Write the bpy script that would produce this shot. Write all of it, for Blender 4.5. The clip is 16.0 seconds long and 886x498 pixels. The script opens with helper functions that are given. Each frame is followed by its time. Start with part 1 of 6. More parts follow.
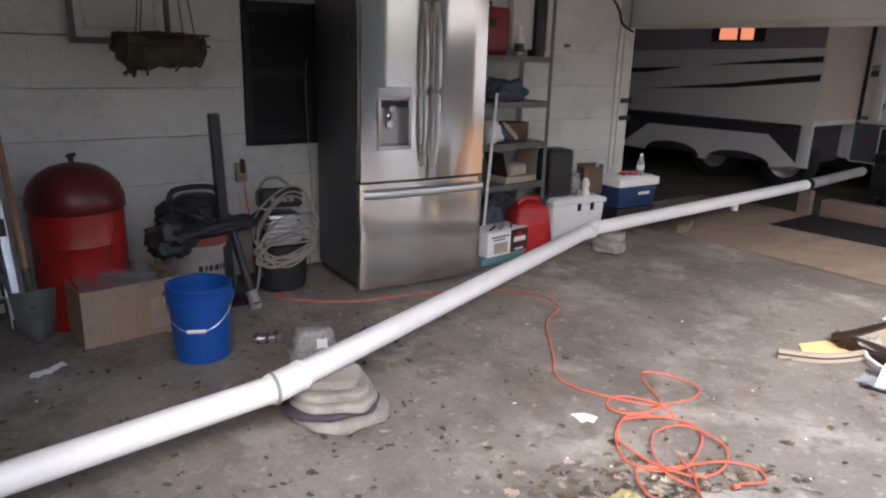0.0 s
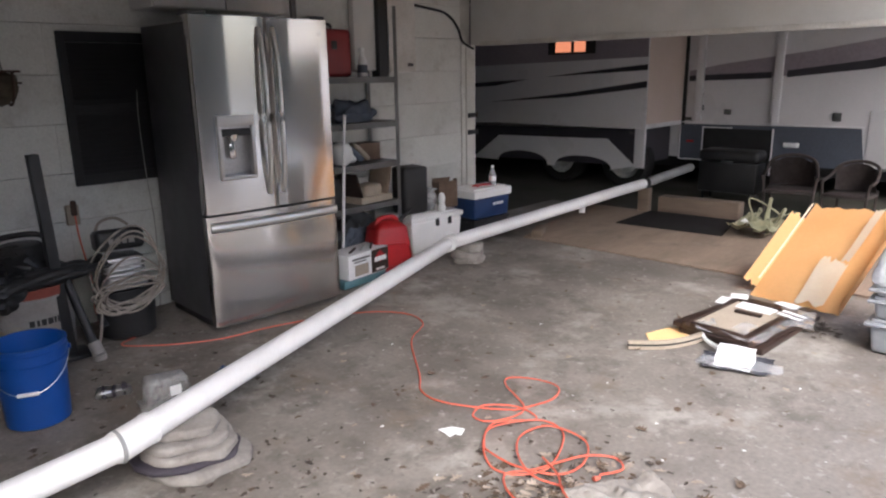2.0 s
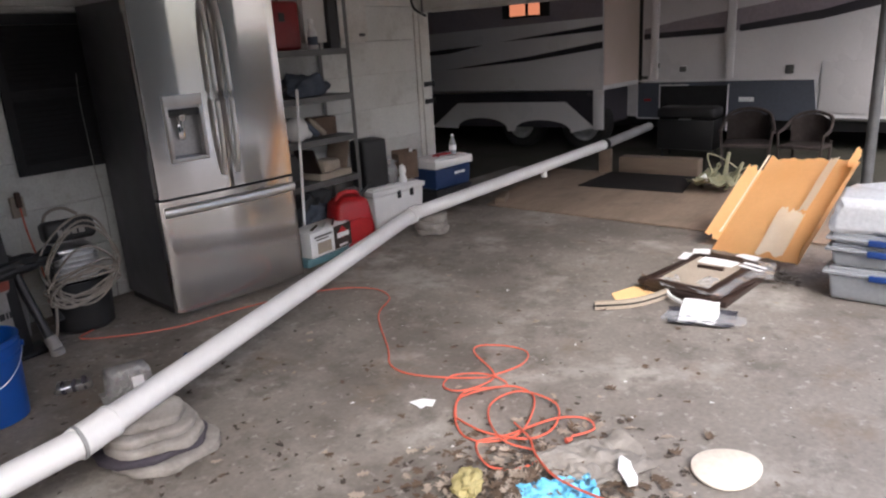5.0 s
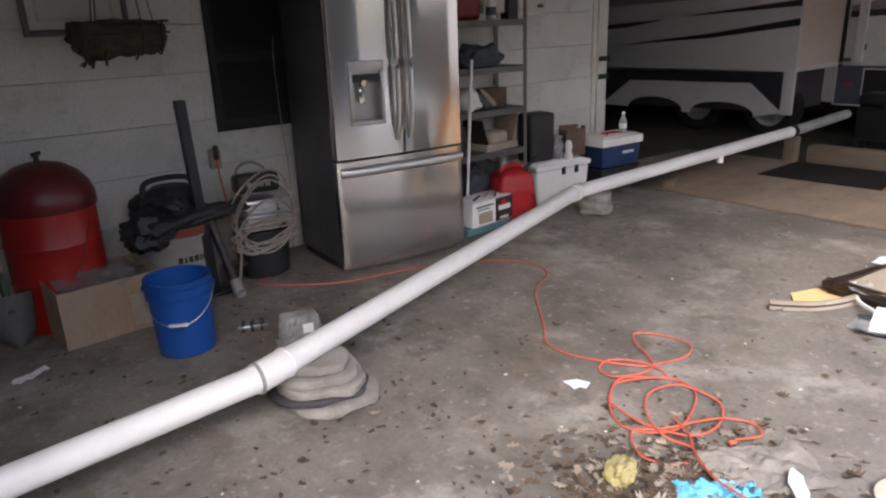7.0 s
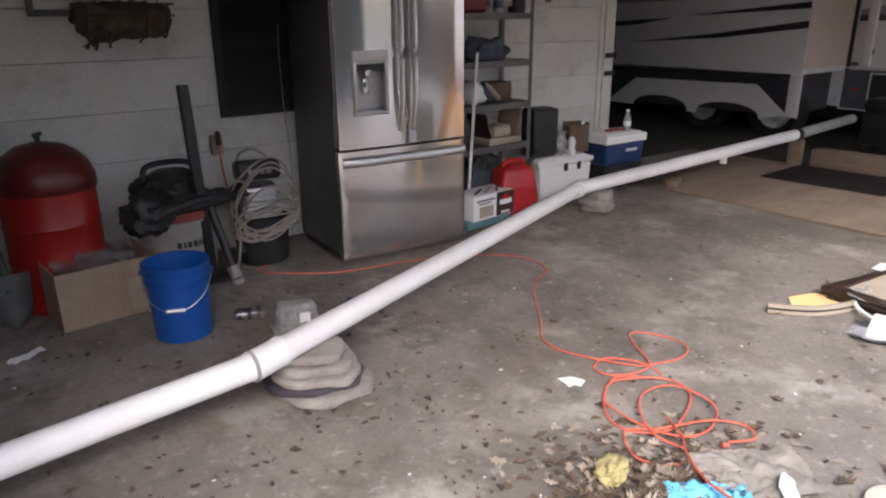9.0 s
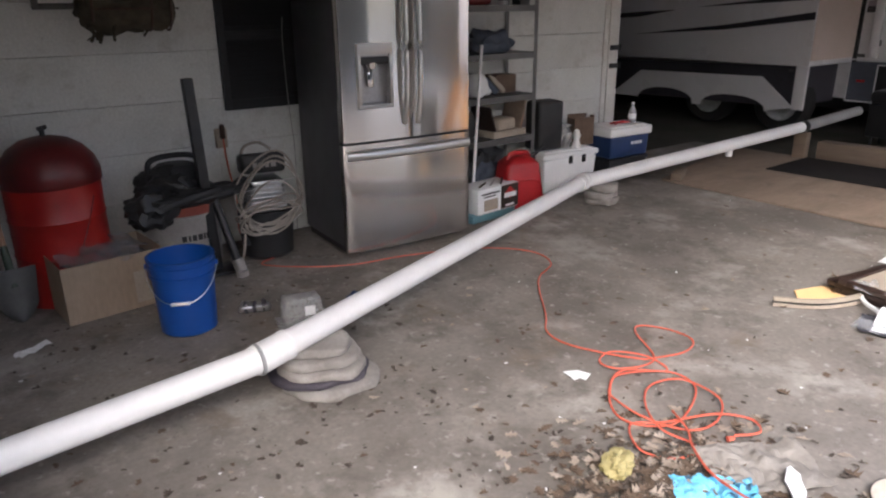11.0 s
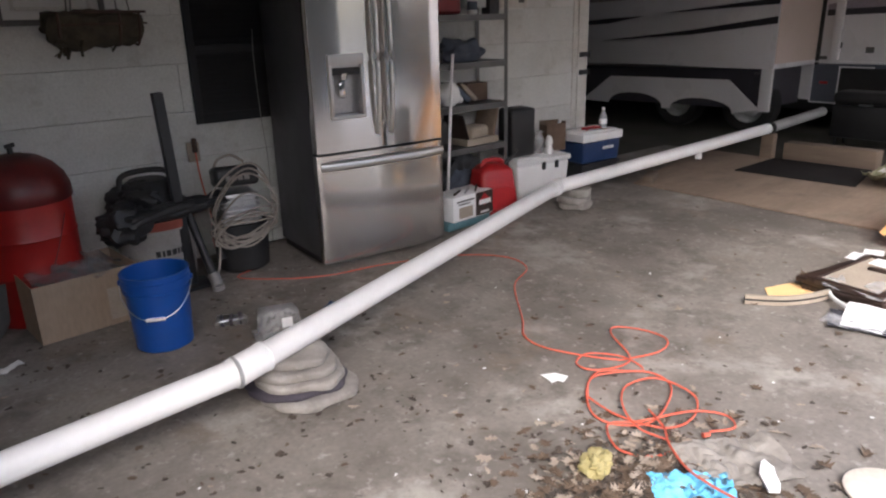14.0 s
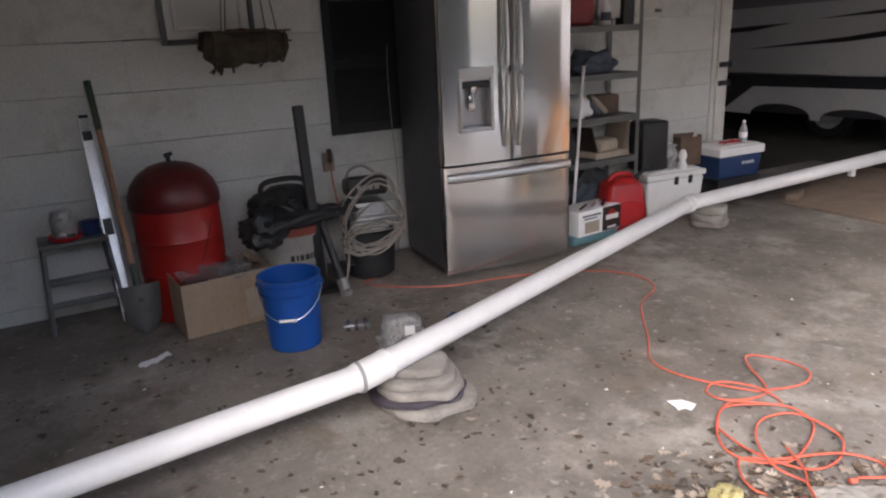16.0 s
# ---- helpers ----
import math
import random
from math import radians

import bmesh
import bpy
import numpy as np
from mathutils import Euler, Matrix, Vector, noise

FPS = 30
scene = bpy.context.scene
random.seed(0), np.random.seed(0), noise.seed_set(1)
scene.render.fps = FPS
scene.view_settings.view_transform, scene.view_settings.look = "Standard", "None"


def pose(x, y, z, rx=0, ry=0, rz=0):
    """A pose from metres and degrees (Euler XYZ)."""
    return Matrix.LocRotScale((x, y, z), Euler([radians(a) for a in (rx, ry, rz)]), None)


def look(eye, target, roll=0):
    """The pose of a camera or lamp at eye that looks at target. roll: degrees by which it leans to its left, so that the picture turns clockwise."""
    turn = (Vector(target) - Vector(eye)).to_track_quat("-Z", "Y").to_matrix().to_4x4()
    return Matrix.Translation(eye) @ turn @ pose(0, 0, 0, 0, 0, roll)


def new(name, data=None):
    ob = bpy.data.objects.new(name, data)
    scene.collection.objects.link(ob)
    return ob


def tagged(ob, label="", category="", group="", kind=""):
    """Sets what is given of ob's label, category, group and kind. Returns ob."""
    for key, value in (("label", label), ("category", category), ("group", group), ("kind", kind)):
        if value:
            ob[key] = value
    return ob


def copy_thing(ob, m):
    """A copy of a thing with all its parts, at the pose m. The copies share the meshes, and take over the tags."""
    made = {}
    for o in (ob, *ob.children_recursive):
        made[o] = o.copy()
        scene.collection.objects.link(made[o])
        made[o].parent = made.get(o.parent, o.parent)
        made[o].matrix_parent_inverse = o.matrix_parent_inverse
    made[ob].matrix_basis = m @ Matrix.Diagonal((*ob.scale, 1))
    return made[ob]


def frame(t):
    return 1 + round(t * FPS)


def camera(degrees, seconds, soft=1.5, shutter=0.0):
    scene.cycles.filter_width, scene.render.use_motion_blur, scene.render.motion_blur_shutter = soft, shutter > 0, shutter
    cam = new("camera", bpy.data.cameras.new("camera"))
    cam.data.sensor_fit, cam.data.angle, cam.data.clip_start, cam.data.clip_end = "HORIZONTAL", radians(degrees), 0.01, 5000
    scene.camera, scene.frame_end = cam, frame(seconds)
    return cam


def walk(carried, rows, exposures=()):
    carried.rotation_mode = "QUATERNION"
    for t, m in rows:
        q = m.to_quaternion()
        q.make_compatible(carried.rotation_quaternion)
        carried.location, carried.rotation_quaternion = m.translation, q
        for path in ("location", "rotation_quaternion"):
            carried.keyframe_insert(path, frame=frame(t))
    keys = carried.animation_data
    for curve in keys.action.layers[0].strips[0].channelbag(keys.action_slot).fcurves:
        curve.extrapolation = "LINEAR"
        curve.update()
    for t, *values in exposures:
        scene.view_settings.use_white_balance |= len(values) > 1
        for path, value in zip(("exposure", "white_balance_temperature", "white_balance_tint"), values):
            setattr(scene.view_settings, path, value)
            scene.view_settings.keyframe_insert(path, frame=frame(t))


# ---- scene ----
cam = camera(65.09, 16.0, soft=2.2)
PATH = [
    (0, (0.035, 0.047, 1.474), (1.178, 1.596, 0.933), 1.66),
    (0.5, (0.050, 0.033, 1.482), (1.270, 1.525, 0.948), 0.73),
    (1, (0.075, 0.016, 1.482), (1.376, 1.446, 0.973), -0.34),
    (1.5, (0.098, 0.014, 1.481), (1.472, 1.379, 0.982), -0.70),
    (2, (0.114, 0.003, 1.486), (1.538, 1.320, 0.998), -0.87),
    (2.5, (0.133, -0.000, 1.479), (1.600, 1.267, 0.989), -1.89),
    (3, (0.149, -0.009, 1.481), (1.650, 1.214, 0.981), -2.55),
    (3.5, (0.157, -0.008, 1.477), (1.675, 1.190, 0.965), -3.15),
    (4, (0.164, -0.007, 1.474), (1.660, 1.205, 0.934), -3.31),
    (6.5, (0.148, 0.053, 1.456), (1.490, 1.402, 0.840), -2.92),
    (7, (0.120, 0.066, 1.463), (1.264, 1.586, 0.845), -2.25),
    (7.5, (0.113, 0.079, 1.466), (1.198, 1.636, 0.834), -2.20),
    (8, (0.118, 0.072, 1.472), (1.182, 1.640, 0.833), -1.67),
    (8.5, (0.119, 0.065, 1.469), (1.211, 1.615, 0.829), -0.51),
    (9, (0.130, 0.069, 1.467), (1.268, 1.584, 0.827), -0.51),
    (11.5, (0.128, 0.076, 1.467), (1.252, 1.593, 0.807), -0.67),
    (12, (0.140, 0.056, 1.470), (1.280, 1.563, 0.815), -1.13),
    (12.5, (0.142, 0.045, 1.474), (1.360, 1.493, 0.826), -1.17),
    (13, (0.135, 0.046, 1.472), (1.365, 1.489, 0.835), -1.01),
    (13.5, (0.136, 0.046, 1.463), (1.357, 1.498, 0.828), -1.27),
    (14, (0.125, 0.053, 1.465), (1.306, 1.537, 0.830), -1.60),
    (14.5, (0.137, 0.049, 1.472), (1.301, 1.547, 0.838), -2.01),
    (15, (0.136, 0.056, 1.477), (1.255, 1.594, 0.860), -2.41),
    (15.5, (0.123, 0.070, 1.480), (1.053, 1.736, 0.882), -2.85),
    (16, (0.125, 0.066, 1.478), (1.022, 1.752, 0.883), -2.70),
]
walk(cam, [(t, look(eye, target, roll)) for t, eye, target, roll in PATH], exposures=[(0.0, 1.73, 5800, 11), (2.0, 1.67, 5800, 11), (4.0, 1.5, 5860, 12), (6.5, 1.33, 5910, 12), (7.5, 1.54, 5910, 12), (15.0, 1.53, 5940, 12), (16.0, 1.61, 5960, 12)])


# ---- world and light ----
world = bpy.data.worlds.new("sky")
scene.world = world
world.use_nodes = True
wn = world.node_tree
sky = wn.nodes.new("ShaderNodeTexSky")
sky.sky_type, sky.sun_disc = "NISHITA", False
sky.sun_elevation, sky.sun_rotation, sky.dust_density = radians(43), radians(215), 5.0
wn.links.new(sky.outputs["Color"], wn.nodes["Background"].inputs["Color"])
wn.nodes["Background"].inputs["Strength"].default_value = 0.15


def lamp(name, kind, m, energy, colour=(1, 1, 1), size=None, angle=None):
    data = bpy.data.lights.new(name, kind)
    data.energy, data.color = energy, colour
    if size:
        data.shape, data.size, data.size_y = "RECTANGLE", size[0], size[1]
    if angle:
        data.angle = radians(angle)
    ob = new(name, data)
    ob.matrix_world = m
    return ob


lamp("sun", "SUN", look((-6, -13, 15), (3, 0, 0)), 0.55, (1.0, 0.97, 0.93), angle=32)

# ---- materials ----


def mat(name, colour, rough=0.6, metal=0.0, second=None, scale=8.0, amount=0.5, fine=60.0, bump=0.15, stretch=(1, 1, 1), spread=0.0, clear=0.0, rough_var=0.12, coat=0.0, grit=0.2):
    """Two scales of noise mix colour and second; fine noise gives relief."""
    m = bpy.data.materials.new(name)
    m.use_nodes = True
    n, l = m.node_tree.nodes, m.node_tree.links
    b = n["Principled BSDF"]
    second = second or tuple(c * 0.7 for c in colour)
    co = n.new("ShaderNodeTexCoord")
    mp = n.new("ShaderNodeMapping")
    mp.inputs["Scale"].default_value = stretch
    l.new(co.outputs["Object"], mp.inputs["Vector"])
    big, small = n.new("ShaderNodeTexNoise"), n.new("ShaderNodeTexNoise")
    for t, s, d in ((big, scale, 5), (small, fine, 3)):
        t.inputs["Scale"].default_value, t.inputs["Detail"].default_value = s, d
        l.new(mp.outputs["Vector"], t.inputs["Vector"])
    ramp = n.new("ShaderNodeMapRange")
    ramp.inputs["From Min"].default_value, ramp.inputs["From Max"].default_value = 0.35, 0.7
    ramp.inputs["To Max"].default_value = amount
    l.new(big.outputs["Fac"], ramp.inputs["Value"])
    mix = n.new("ShaderNodeMix")
    mix.data_type = "RGBA"
    mix.inputs["A"].default_value, mix.inputs["B"].default_value = (*colour, 1), (*second, 1)
    l.new(ramp.outputs["Result"], mix.inputs["Factor"])
    grain = n.new("ShaderNodeMapRange")
    grain.inputs["To Min"].default_value, grain.inputs["To Max"].default_value = 1 - grit, 1 + grit
    l.new(small.outputs["Fac"], grain.inputs["Value"])
    mul = n.new("ShaderNodeMix")
    mul.data_type, mul.blend_type = "RGBA", "MULTIPLY"
    mul.inputs["Factor"].default_value = 1
    l.new(mix.outputs["Result"], mul.inputs["A"])
    l.new(grain.outputs["Result"], mul.inputs["B"])
    last = mul.outputs["Result"]
    if spread:
        info, rr = n.new("ShaderNodeObjectInfo"), n.new("ShaderNodeMapRange")
        rr.inputs["To Min"].default_value, rr.inputs["To Max"].default_value = 1 - spread, 1 + spread
        l.new(info.outputs["Random"], rr.inputs["Value"])
        m2 = n.new("ShaderNodeMix")
        m2.data_type, m2.blend_type = "RGBA", "MULTIPLY"
        m2.inputs["Factor"].default_value = 1
        l.new(last, m2.inputs["A"])
        l.new(rr.outputs["Result"], m2.inputs["B"])
        last = m2.outputs["Result"]
    l.new(last, b.inputs["Base Color"])
    rv = n.new("ShaderNodeMapRange")
    rv.inputs["To Min"].default_value, rv.inputs["To Max"].default_value = max(rough - rough_var, 0.03), min(rough + rough_var, 1)
    l.new(big.outputs["Fac"], rv.inputs["Value"])
    l.new(rv.outputs["Result"], b.inputs["Roughness"])
    b.inputs["Metallic"].default_value = metal
    b.inputs["Transmission Weight"].default_value = clear
    b.inputs["Coat Weight"].default_value = coat
    if bump:
        bp = n.new("ShaderNodeBump")
        bp.inputs["Strength"].default_value, bp.inputs["Distance"].default_value = bump, 0.004
        l.new(small.outputs["Fac"], bp.inputs["Height"])
        l.new(bp.outputs["Normal"], b.inputs["Normal"])
    return m


def stained(m, colour, scale, low, high, strength=0.8, seed=0.0):
    """Adds a layer of blotches of another colour over a material."""
    n, l = m.node_tree.nodes, m.node_tree.links
    b = n["Principled BSDF"]
    old = b.inputs["Base Color"].links[0].from_socket
    co, no, mr, mx = n.new("ShaderNodeTexCoord"), n.new("ShaderNodeTexNoise"), n.new("ShaderNodeMapRange"), n.new("ShaderNodeMix")
    no.noise_dimensions = "4D"
    no.inputs["W"].default_value, no.inputs["Scale"].default_value, no.inputs["Detail"].default_value = seed, scale, 8
    no.inputs["Roughness"].default_value = 0.65
    l.new(co.outputs["Object"], no.inputs["Vector"])
    mr.inputs["From Min"].default_value, mr.inputs["From Max"].default_value, mr.inputs["To Max"].default_value = low, high, strength
    l.new(no.outputs["Fac"], mr.inputs["Value"])
    mx.data_type = "RGBA"
    mx.inputs["B"].default_value = (*colour, 1)
    l.new(mr.outputs["Result"], mx.inputs["Factor"])
    l.new(old, mx.inputs["A"])
    l.new(mx.outputs["Result"], b.inputs["Base Color"])
    return m


CONCRETE = mat("concrete", (0.256, 0.231, 0.204), 0.72, 0, (0.168, 0.148, 0.127), 1.3, 0.9, 45, 0.3, grit=0.28)
stained(CONCRETE, (0.115, 0.10, 0.086), 0.9, 0.47, 0.64, 0.85, 3.0)
stained(CONCRETE, (0.435, 0.405, 0.365), 1.6, 0.53, 0.67, 0.75, 7.0)
stained(CONCRETE, (0.10, 0.086, 0.072), 5.5, 0.51, 0.64, 0.65, 5.0)
stained(CONCRETE, (0.17, 0.125, 0.085), 3.3, 0.56, 0.70, 0.6, 15.0)
stained(CONCRETE, (0.40, 0.38, 0.35), 17, 0.57, 0.66, 0.6, 9.0)
stained(CONCRETE, (0.055, 0.047, 0.04), 26, 0.60, 0.70, 0.65, 11.0)
stained(CONCRETE, (0.07, 0.06, 0.05), 75, 0.62, 0.70, 0.6, 13.0)
DIRT = mat("dirt", (0.05, 0.045, 0.035), 0.95, 0, (0.03, 0.035, 0.02), 2.0, 0.8, 40, 0.6)
# for the added screens out of view
SCREEN = mat("dark_light_screen", (0.05, 0.055, 0.04), 0.9, 0, (0.03, 0.035, 0.025), 3, 0.8, 30, 0.5)
PALE = mat("pale_reflector", (0.60, 0.58, 0.55), 0.8, 0, (0.52, 0.50, 0.48), 0.8, 0.8, 30, 0.2)
BLOCK = mat("painted_block", (0.68, 0.68, 0.65), 0.75, 0, (0.57, 0.565, 0.53), 2.2, 0.8, 70, 0.3, spread=0.03)
stained(BLOCK, (0.33, 0.31, 0.27), 3.0, 0.54, 0.76, 0.6, 2.0)
stained(BLOCK, (0.42, 0.40, 0.35), 11, 0.58, 0.72, 0.5, 6.0)
JOINT = mat("painted_joint", (0.56, 0.55, 0.51), 0.85, 0, (0.32, 0.31, 0.29), 4, 0.8, 80, 0.3)
MORTAR = mat("mortar", (0.30, 0.29, 0.27), 0.9, 0, None, 6, 0.6, 80, 0.4)
CEILING = mat("ceiling_board", (0.62, 0.60, 0.56), 0.85, 0, (0.5, 0.48, 0.44), 2, 0.7, 50, 0.2)
WHITE = mat("white_paint", (0.74, 0.73, 0.70), 0.55, 0, (0.62, 0.60, 0.56), 3, 0.6, 50, 0.12, grit=0.04)
TRIM = mat("old_white_trim", (0.70, 0.68, 0.64), 0.6, 0, (0.5, 0.47, 0.42), 5, 0.7, 60, 0.2)
STEEL = mat("brushed_steel", (0.70, 0.67, 0.64), 0.09, 1.0, (0.55, 0.53, 0.50), 3, 0.5, 9, 0.0, (1, 1, 70), rough_var=0.01, grit=0.06)
sb = STEEL.node_tree.nodes["Principled BSDF"]
sb.inputs["Anisotropic"].default_value, sb.inputs["Anisotropic Rotation"].default_value = 0.99, 0.25
tg = STEEL.node_tree.nodes.new("ShaderNodeTangent")
tg.direction_type, tg.axis = "RADIAL", "Z"
STEEL.node_tree.links.new(tg.outputs["Tangent"], sb.inputs["Tangent"])
lo_ = STEEL.node_tree.nodes.new("ShaderNodeBsdfPrincipled")
lo_.inputs["Metallic"].default_value, lo_.inputs["Roughness"].default_value = 1.0, 0.27
lo_.inputs["Anisotropic"].default_value, lo_.inputs["Anisotropic Rotation"].default_value = 0.99, 0.25
STEEL.node_tree.links.new(tg.outputs["Tangent"], lo_.inputs["Tangent"])
STEEL.node_tree.links.new(sb.inputs["Base Color"].links[0].from_socket, lo_.inputs["Base Color"])
lobes = STEEL.node_tree.nodes.new("ShaderNodeMixShader")
lobes.inputs["Fac"].default_value = 0.3
STEEL.node_tree.links.new(sb.outputs["BSDF"], lobes.inputs[1])
STEEL.node_tree.links.new(lo_.outputs["BSDF"], lobes.inputs[2])
STEEL.node_tree.links.new(lobes.outputs["Shader"], STEEL.node_tree.nodes["Material Output"].inputs["Surface"])
SATIN = mat("satin_steel", (0.50, 0.485, 0.465), 0.38, 1.0, (0.44, 0.43, 0.41), 6, 0.5, 60, 0.0, grit=0.05)
CHROME = mat("polished_steel", (0.68, 0.67, 0.66), 0.14, 1.0, None, 5, 0.2, 40, 0.0, rough_var=0.03, grit=0.04)
FRIDGE_SIDE = mat("dark_grey_enamel", (0.085, 0.085, 0.09), 0.42, 0, (0.07, 0.07, 0.075), 6, 0.6, 120, 0.12, grit=0.04)
# also colours the painted shade of the hatch, panel gap and dispenser
BLACK = mat("black_plastic_and_shade", (0.014, 0.014, 0.015), 0.5, 0, (0.03, 0.03, 0.03), 9, 0.5, 90, 0.12)
DISPENSER = mat("grey_plastic", (0.46, 0.45, 0.45), 0.35, 0.6, None, 8, 0.3, 60, 0.05)
# grey of the joint line, and painted shade on the last pipe length
JOINTSHADEPVC = mat("grey_joint_and_shaded_pvc", (0.34, 0.34, 0.335), 0.5, 0, (0.25, 0.245, 0.24), 6, 0.6, 50, 0.04, grit=0.06)
BAR = mat("satin_handle_steel", (0.72, 0.71, 0.69), 0.36, 1.0, None, 5, 0.15, 40, 0.0, rough_var=0.03, grit=0.04)
MOSS = mat("dry_moss", (0.062, 0.050, 0.032), 0.95, 0, (0.03, 0.026, 0.016), 18, 0.9, 90, 1.0)
PVC = mat("white_pvc", (0.84, 0.83, 0.82), 0.38, 0, (0.72, 0.71, 0.69), 6, 0.5, 50, 0.03, grit=0.04)
stained(PVC, (0.45, 0.42, 0.38), 14, 0.66, 0.8, 0.5, 4.0)
STONE = mat("grey_stone", (0.36, 0.335, 0.305), 0.88, 0, (0.20, 0.18, 0.165), 6, 0.9, 55, 0.6, spread=0.10)
stained(STONE, (0.14, 0.12, 0.11), 9, 0.55, 0.72, 0.6, 2.0)
SLATE = mat("purple_grey_stone", (0.05, 0.043, 0.056), 0.85, 0, (0.085, 0.075, 0.085), 8, 0.7, 60, 0.5)
BLUE = mat("blue_plastic", (0.011, 0.075, 0.33), 0.38, 0, (0.010, 0.06, 0.26), 5, 0.6, 60, 0.04, grit=0.04)
RED = mat("red_enamel", (0.36, 0.015, 0.012), 0.36, 0, (0.22, 0.012, 0.010), 4, 0.7, 50, 0.08, grit=0.04)
stained(RED, (0.03, 0.015, 0.012), 5, 0.58, 0.8, 0.75, 5.0)
SOOT = mat("sooty_red_enamel", (0.14, 0.010, 0.010), 0.4, 0, (0.035, 0.010, 0.010), 4, 0.9, 50, 0.1)
GASRED = mat("red_plastic", (0.42, 0.014, 0.018), 0.42, 0, (0.30, 0.012, 0.014), 6, 0.6, 60, 0.08)
ORANGE = mat("orange_cord", (0.66, 0.14, 0.085), 0.45, 0, (0.52, 0.08, 0.04), 12, 0.5, 90, 0.05)
CARD = mat("brown_cardboard", (0.36, 0.275, 0.20), 0.85, 0, (0.29, 0.22, 0.155), 5, 0.7, 60, 0.12, (1, 1, 0.3))
AMBER = mat("amber_cardboard", (0.92, 0.60, 0.28), 0.7, 0, (0.84, 0.50, 0.21), 2, 0.7, 40, 0.06, grit=0.05)
TAN = mat("pale_torn_card", (0.93, 0.85, 0.71), 0.85, 0, (0.87, 0.75, 0.58), 5, 0.7, 50, 0.05, grit=0.05)
PAPER = mat("white_paper", (0.82, 0.82, 0.82), 0.7, 0, (0.72, 0.72, 0.72), 12, 0.5, 60, 0.15, grit=0.04)
HOSE = mat("grey_hose", (0.33, 0.29, 0.25), 0.5, 0, (0.22, 0.19, 0.16), 20, 0.6, 90, 0.05)
VACGREY = mat("pale_grey_plastic", (0.33, 0.31, 0.29), 0.45, 0, (0.22, 0.205, 0.19), 6, 0.7, 60, 0.05)
VACRED = mat("faded_orange_plastic", (0.24, 0.055, 0.035), 0.5, 0, (0.14, 0.035, 0.025), 8, 0.7, 60, 0.05)
ALU = mat("aluminium", (0.66, 0.66, 0.67), 0.35, 1.0, (0.5, 0.5, 0.5), 7, 0.6, 60, 0.05)
SHELFGREY = mat("grey_shelf_steel", (0.13, 0.13, 0.125), 0.5, 0.3, (0.09, 0.085, 0.08), 6, 0.7, 60, 0.1)
RUST = mat("rusty_metal", (0.075, 0.04, 0.026), 0.75, 0.3, (0.05, 0.035, 0.03), 14, 0.9, 70, 0.5)
WOOD = mat("weathered_wood", (0.18, 0.135, 0.10), 0.8, 0, (0.12, 0.088, 0.062), 7, 0.8, 40, 0.35, (1, 0.12, 1))
PLY = mat("plywood", (0.25, 0.19, 0.142), 0.75, 0, (0.185, 0.14, 0.105), 4, 0.8, 40, 0.2, (0.3, 1, 1))
stained(PLY, (0.12, 0.095, 0.075), 3.2, 0.52, 0.72, 0.65, 6.0)
stained(PLY, (0.26, 0.215, 0.175), 6.5, 0.56, 0.70, 0.5, 8.0)
HANDLE = mat("ash_handle", (0.34, 0.20, 0.12), 0.6, 0, (0.24, 0.13, 0.08), 9, 0.7, 50, 0.1, (1, 1, 0.15))
GREEN = mat("green_paint", (0.045, 0.065, 0.042), 0.5, 0, None, 9, 0.6, 60, 0.1)
RUG = mat("charcoal_rug", (0.018, 0.016, 0.017), 0.97, 0, (0.03, 0.027, 0.025), 6, 0.6, 160, 0.7)
RUG.node_tree.nodes["Principled BSDF"].inputs["Specular IOR Level"].default_value = 0.12
RVWHITE = mat("white_gelcoat", (0.74, 0.72, 0.73), 0.3, 0, (0.66, 0.64, 0.65), 1.4, 0.6, 30, 0.03, grit=0.04)
RVTAN = mat("beige_gelcoat", (0.60, 0.485, 0.43), 0.35, 0, (0.55, 0.45, 0.37), 2, 0.6, 30, 0.03, grit=0.04)
RVDARK = mat("charcoal_graphic", (0.035, 0.032, 0.04), 0.4, 0, (0.06, 0.055, 0.065), 2, 0.6, 30, 0.03)
RVGREY = mat("slate_grey_panel", (0.095, 0.105, 0.13), 0.35, 0, (0.075, 0.085, 0.105), 2, 0.6, 30, 0.03)
RVMAUVE = mat("mauve_grey_graphic", (0.34, 0.295, 0.325), 0.4, 0, (0.27, 0.235, 0.26), 2, 0.6, 30, 0.03)
RUBBER = mat("tyre_rubber", (0.016, 0.016, 0.016), 0.85, 0, (0.03, 0.028, 0.025), 9, 0.6, 90, 0.3)
RIM = mat("dull_wheel_alloy", (0.66, 0.66, 0.66), 0.5, 0.1, (0.3, 0.3, 0.3), 9, 0.7, 60, 0.1)
WICKER = mat("brown_wicker", (0.055, 0.042, 0.038), 0.75, 0, (0.035, 0.026, 0.023), 20, 0.7, 220, 0.9)
POLE = mat("grey_pole_paint", (0.16, 0.165, 0.17), 0.45, 0.3, (0.10, 0.10, 0.10), 7, 0.8, 60, 0.1)
SMOKED = mat("dark_window_glass", (0.03, 0.025, 0.025), 0.08, 0, None, 3, 0.3, 30, 0.0, rough_var=0.02)
SHUTTER = mat("black_shutter_paint", (0.016, 0.016, 0.018), 0.7, 0, (0.024, 0.023, 0.023), 9, 0.5, 90, 0.12)
KRAFT = mat("dark_kraft_paper", (0.15, 0.10, 0.07), 0.85, 0, (0.09, 0.06, 0.04), 9, 0.7, 60, 0.3)
NAVY = mat("navy_plastic", (0.018, 0.045, 0.13), 0.42, 0, (0.014, 0.03, 0.085), 6, 0.6, 60, 0.05)
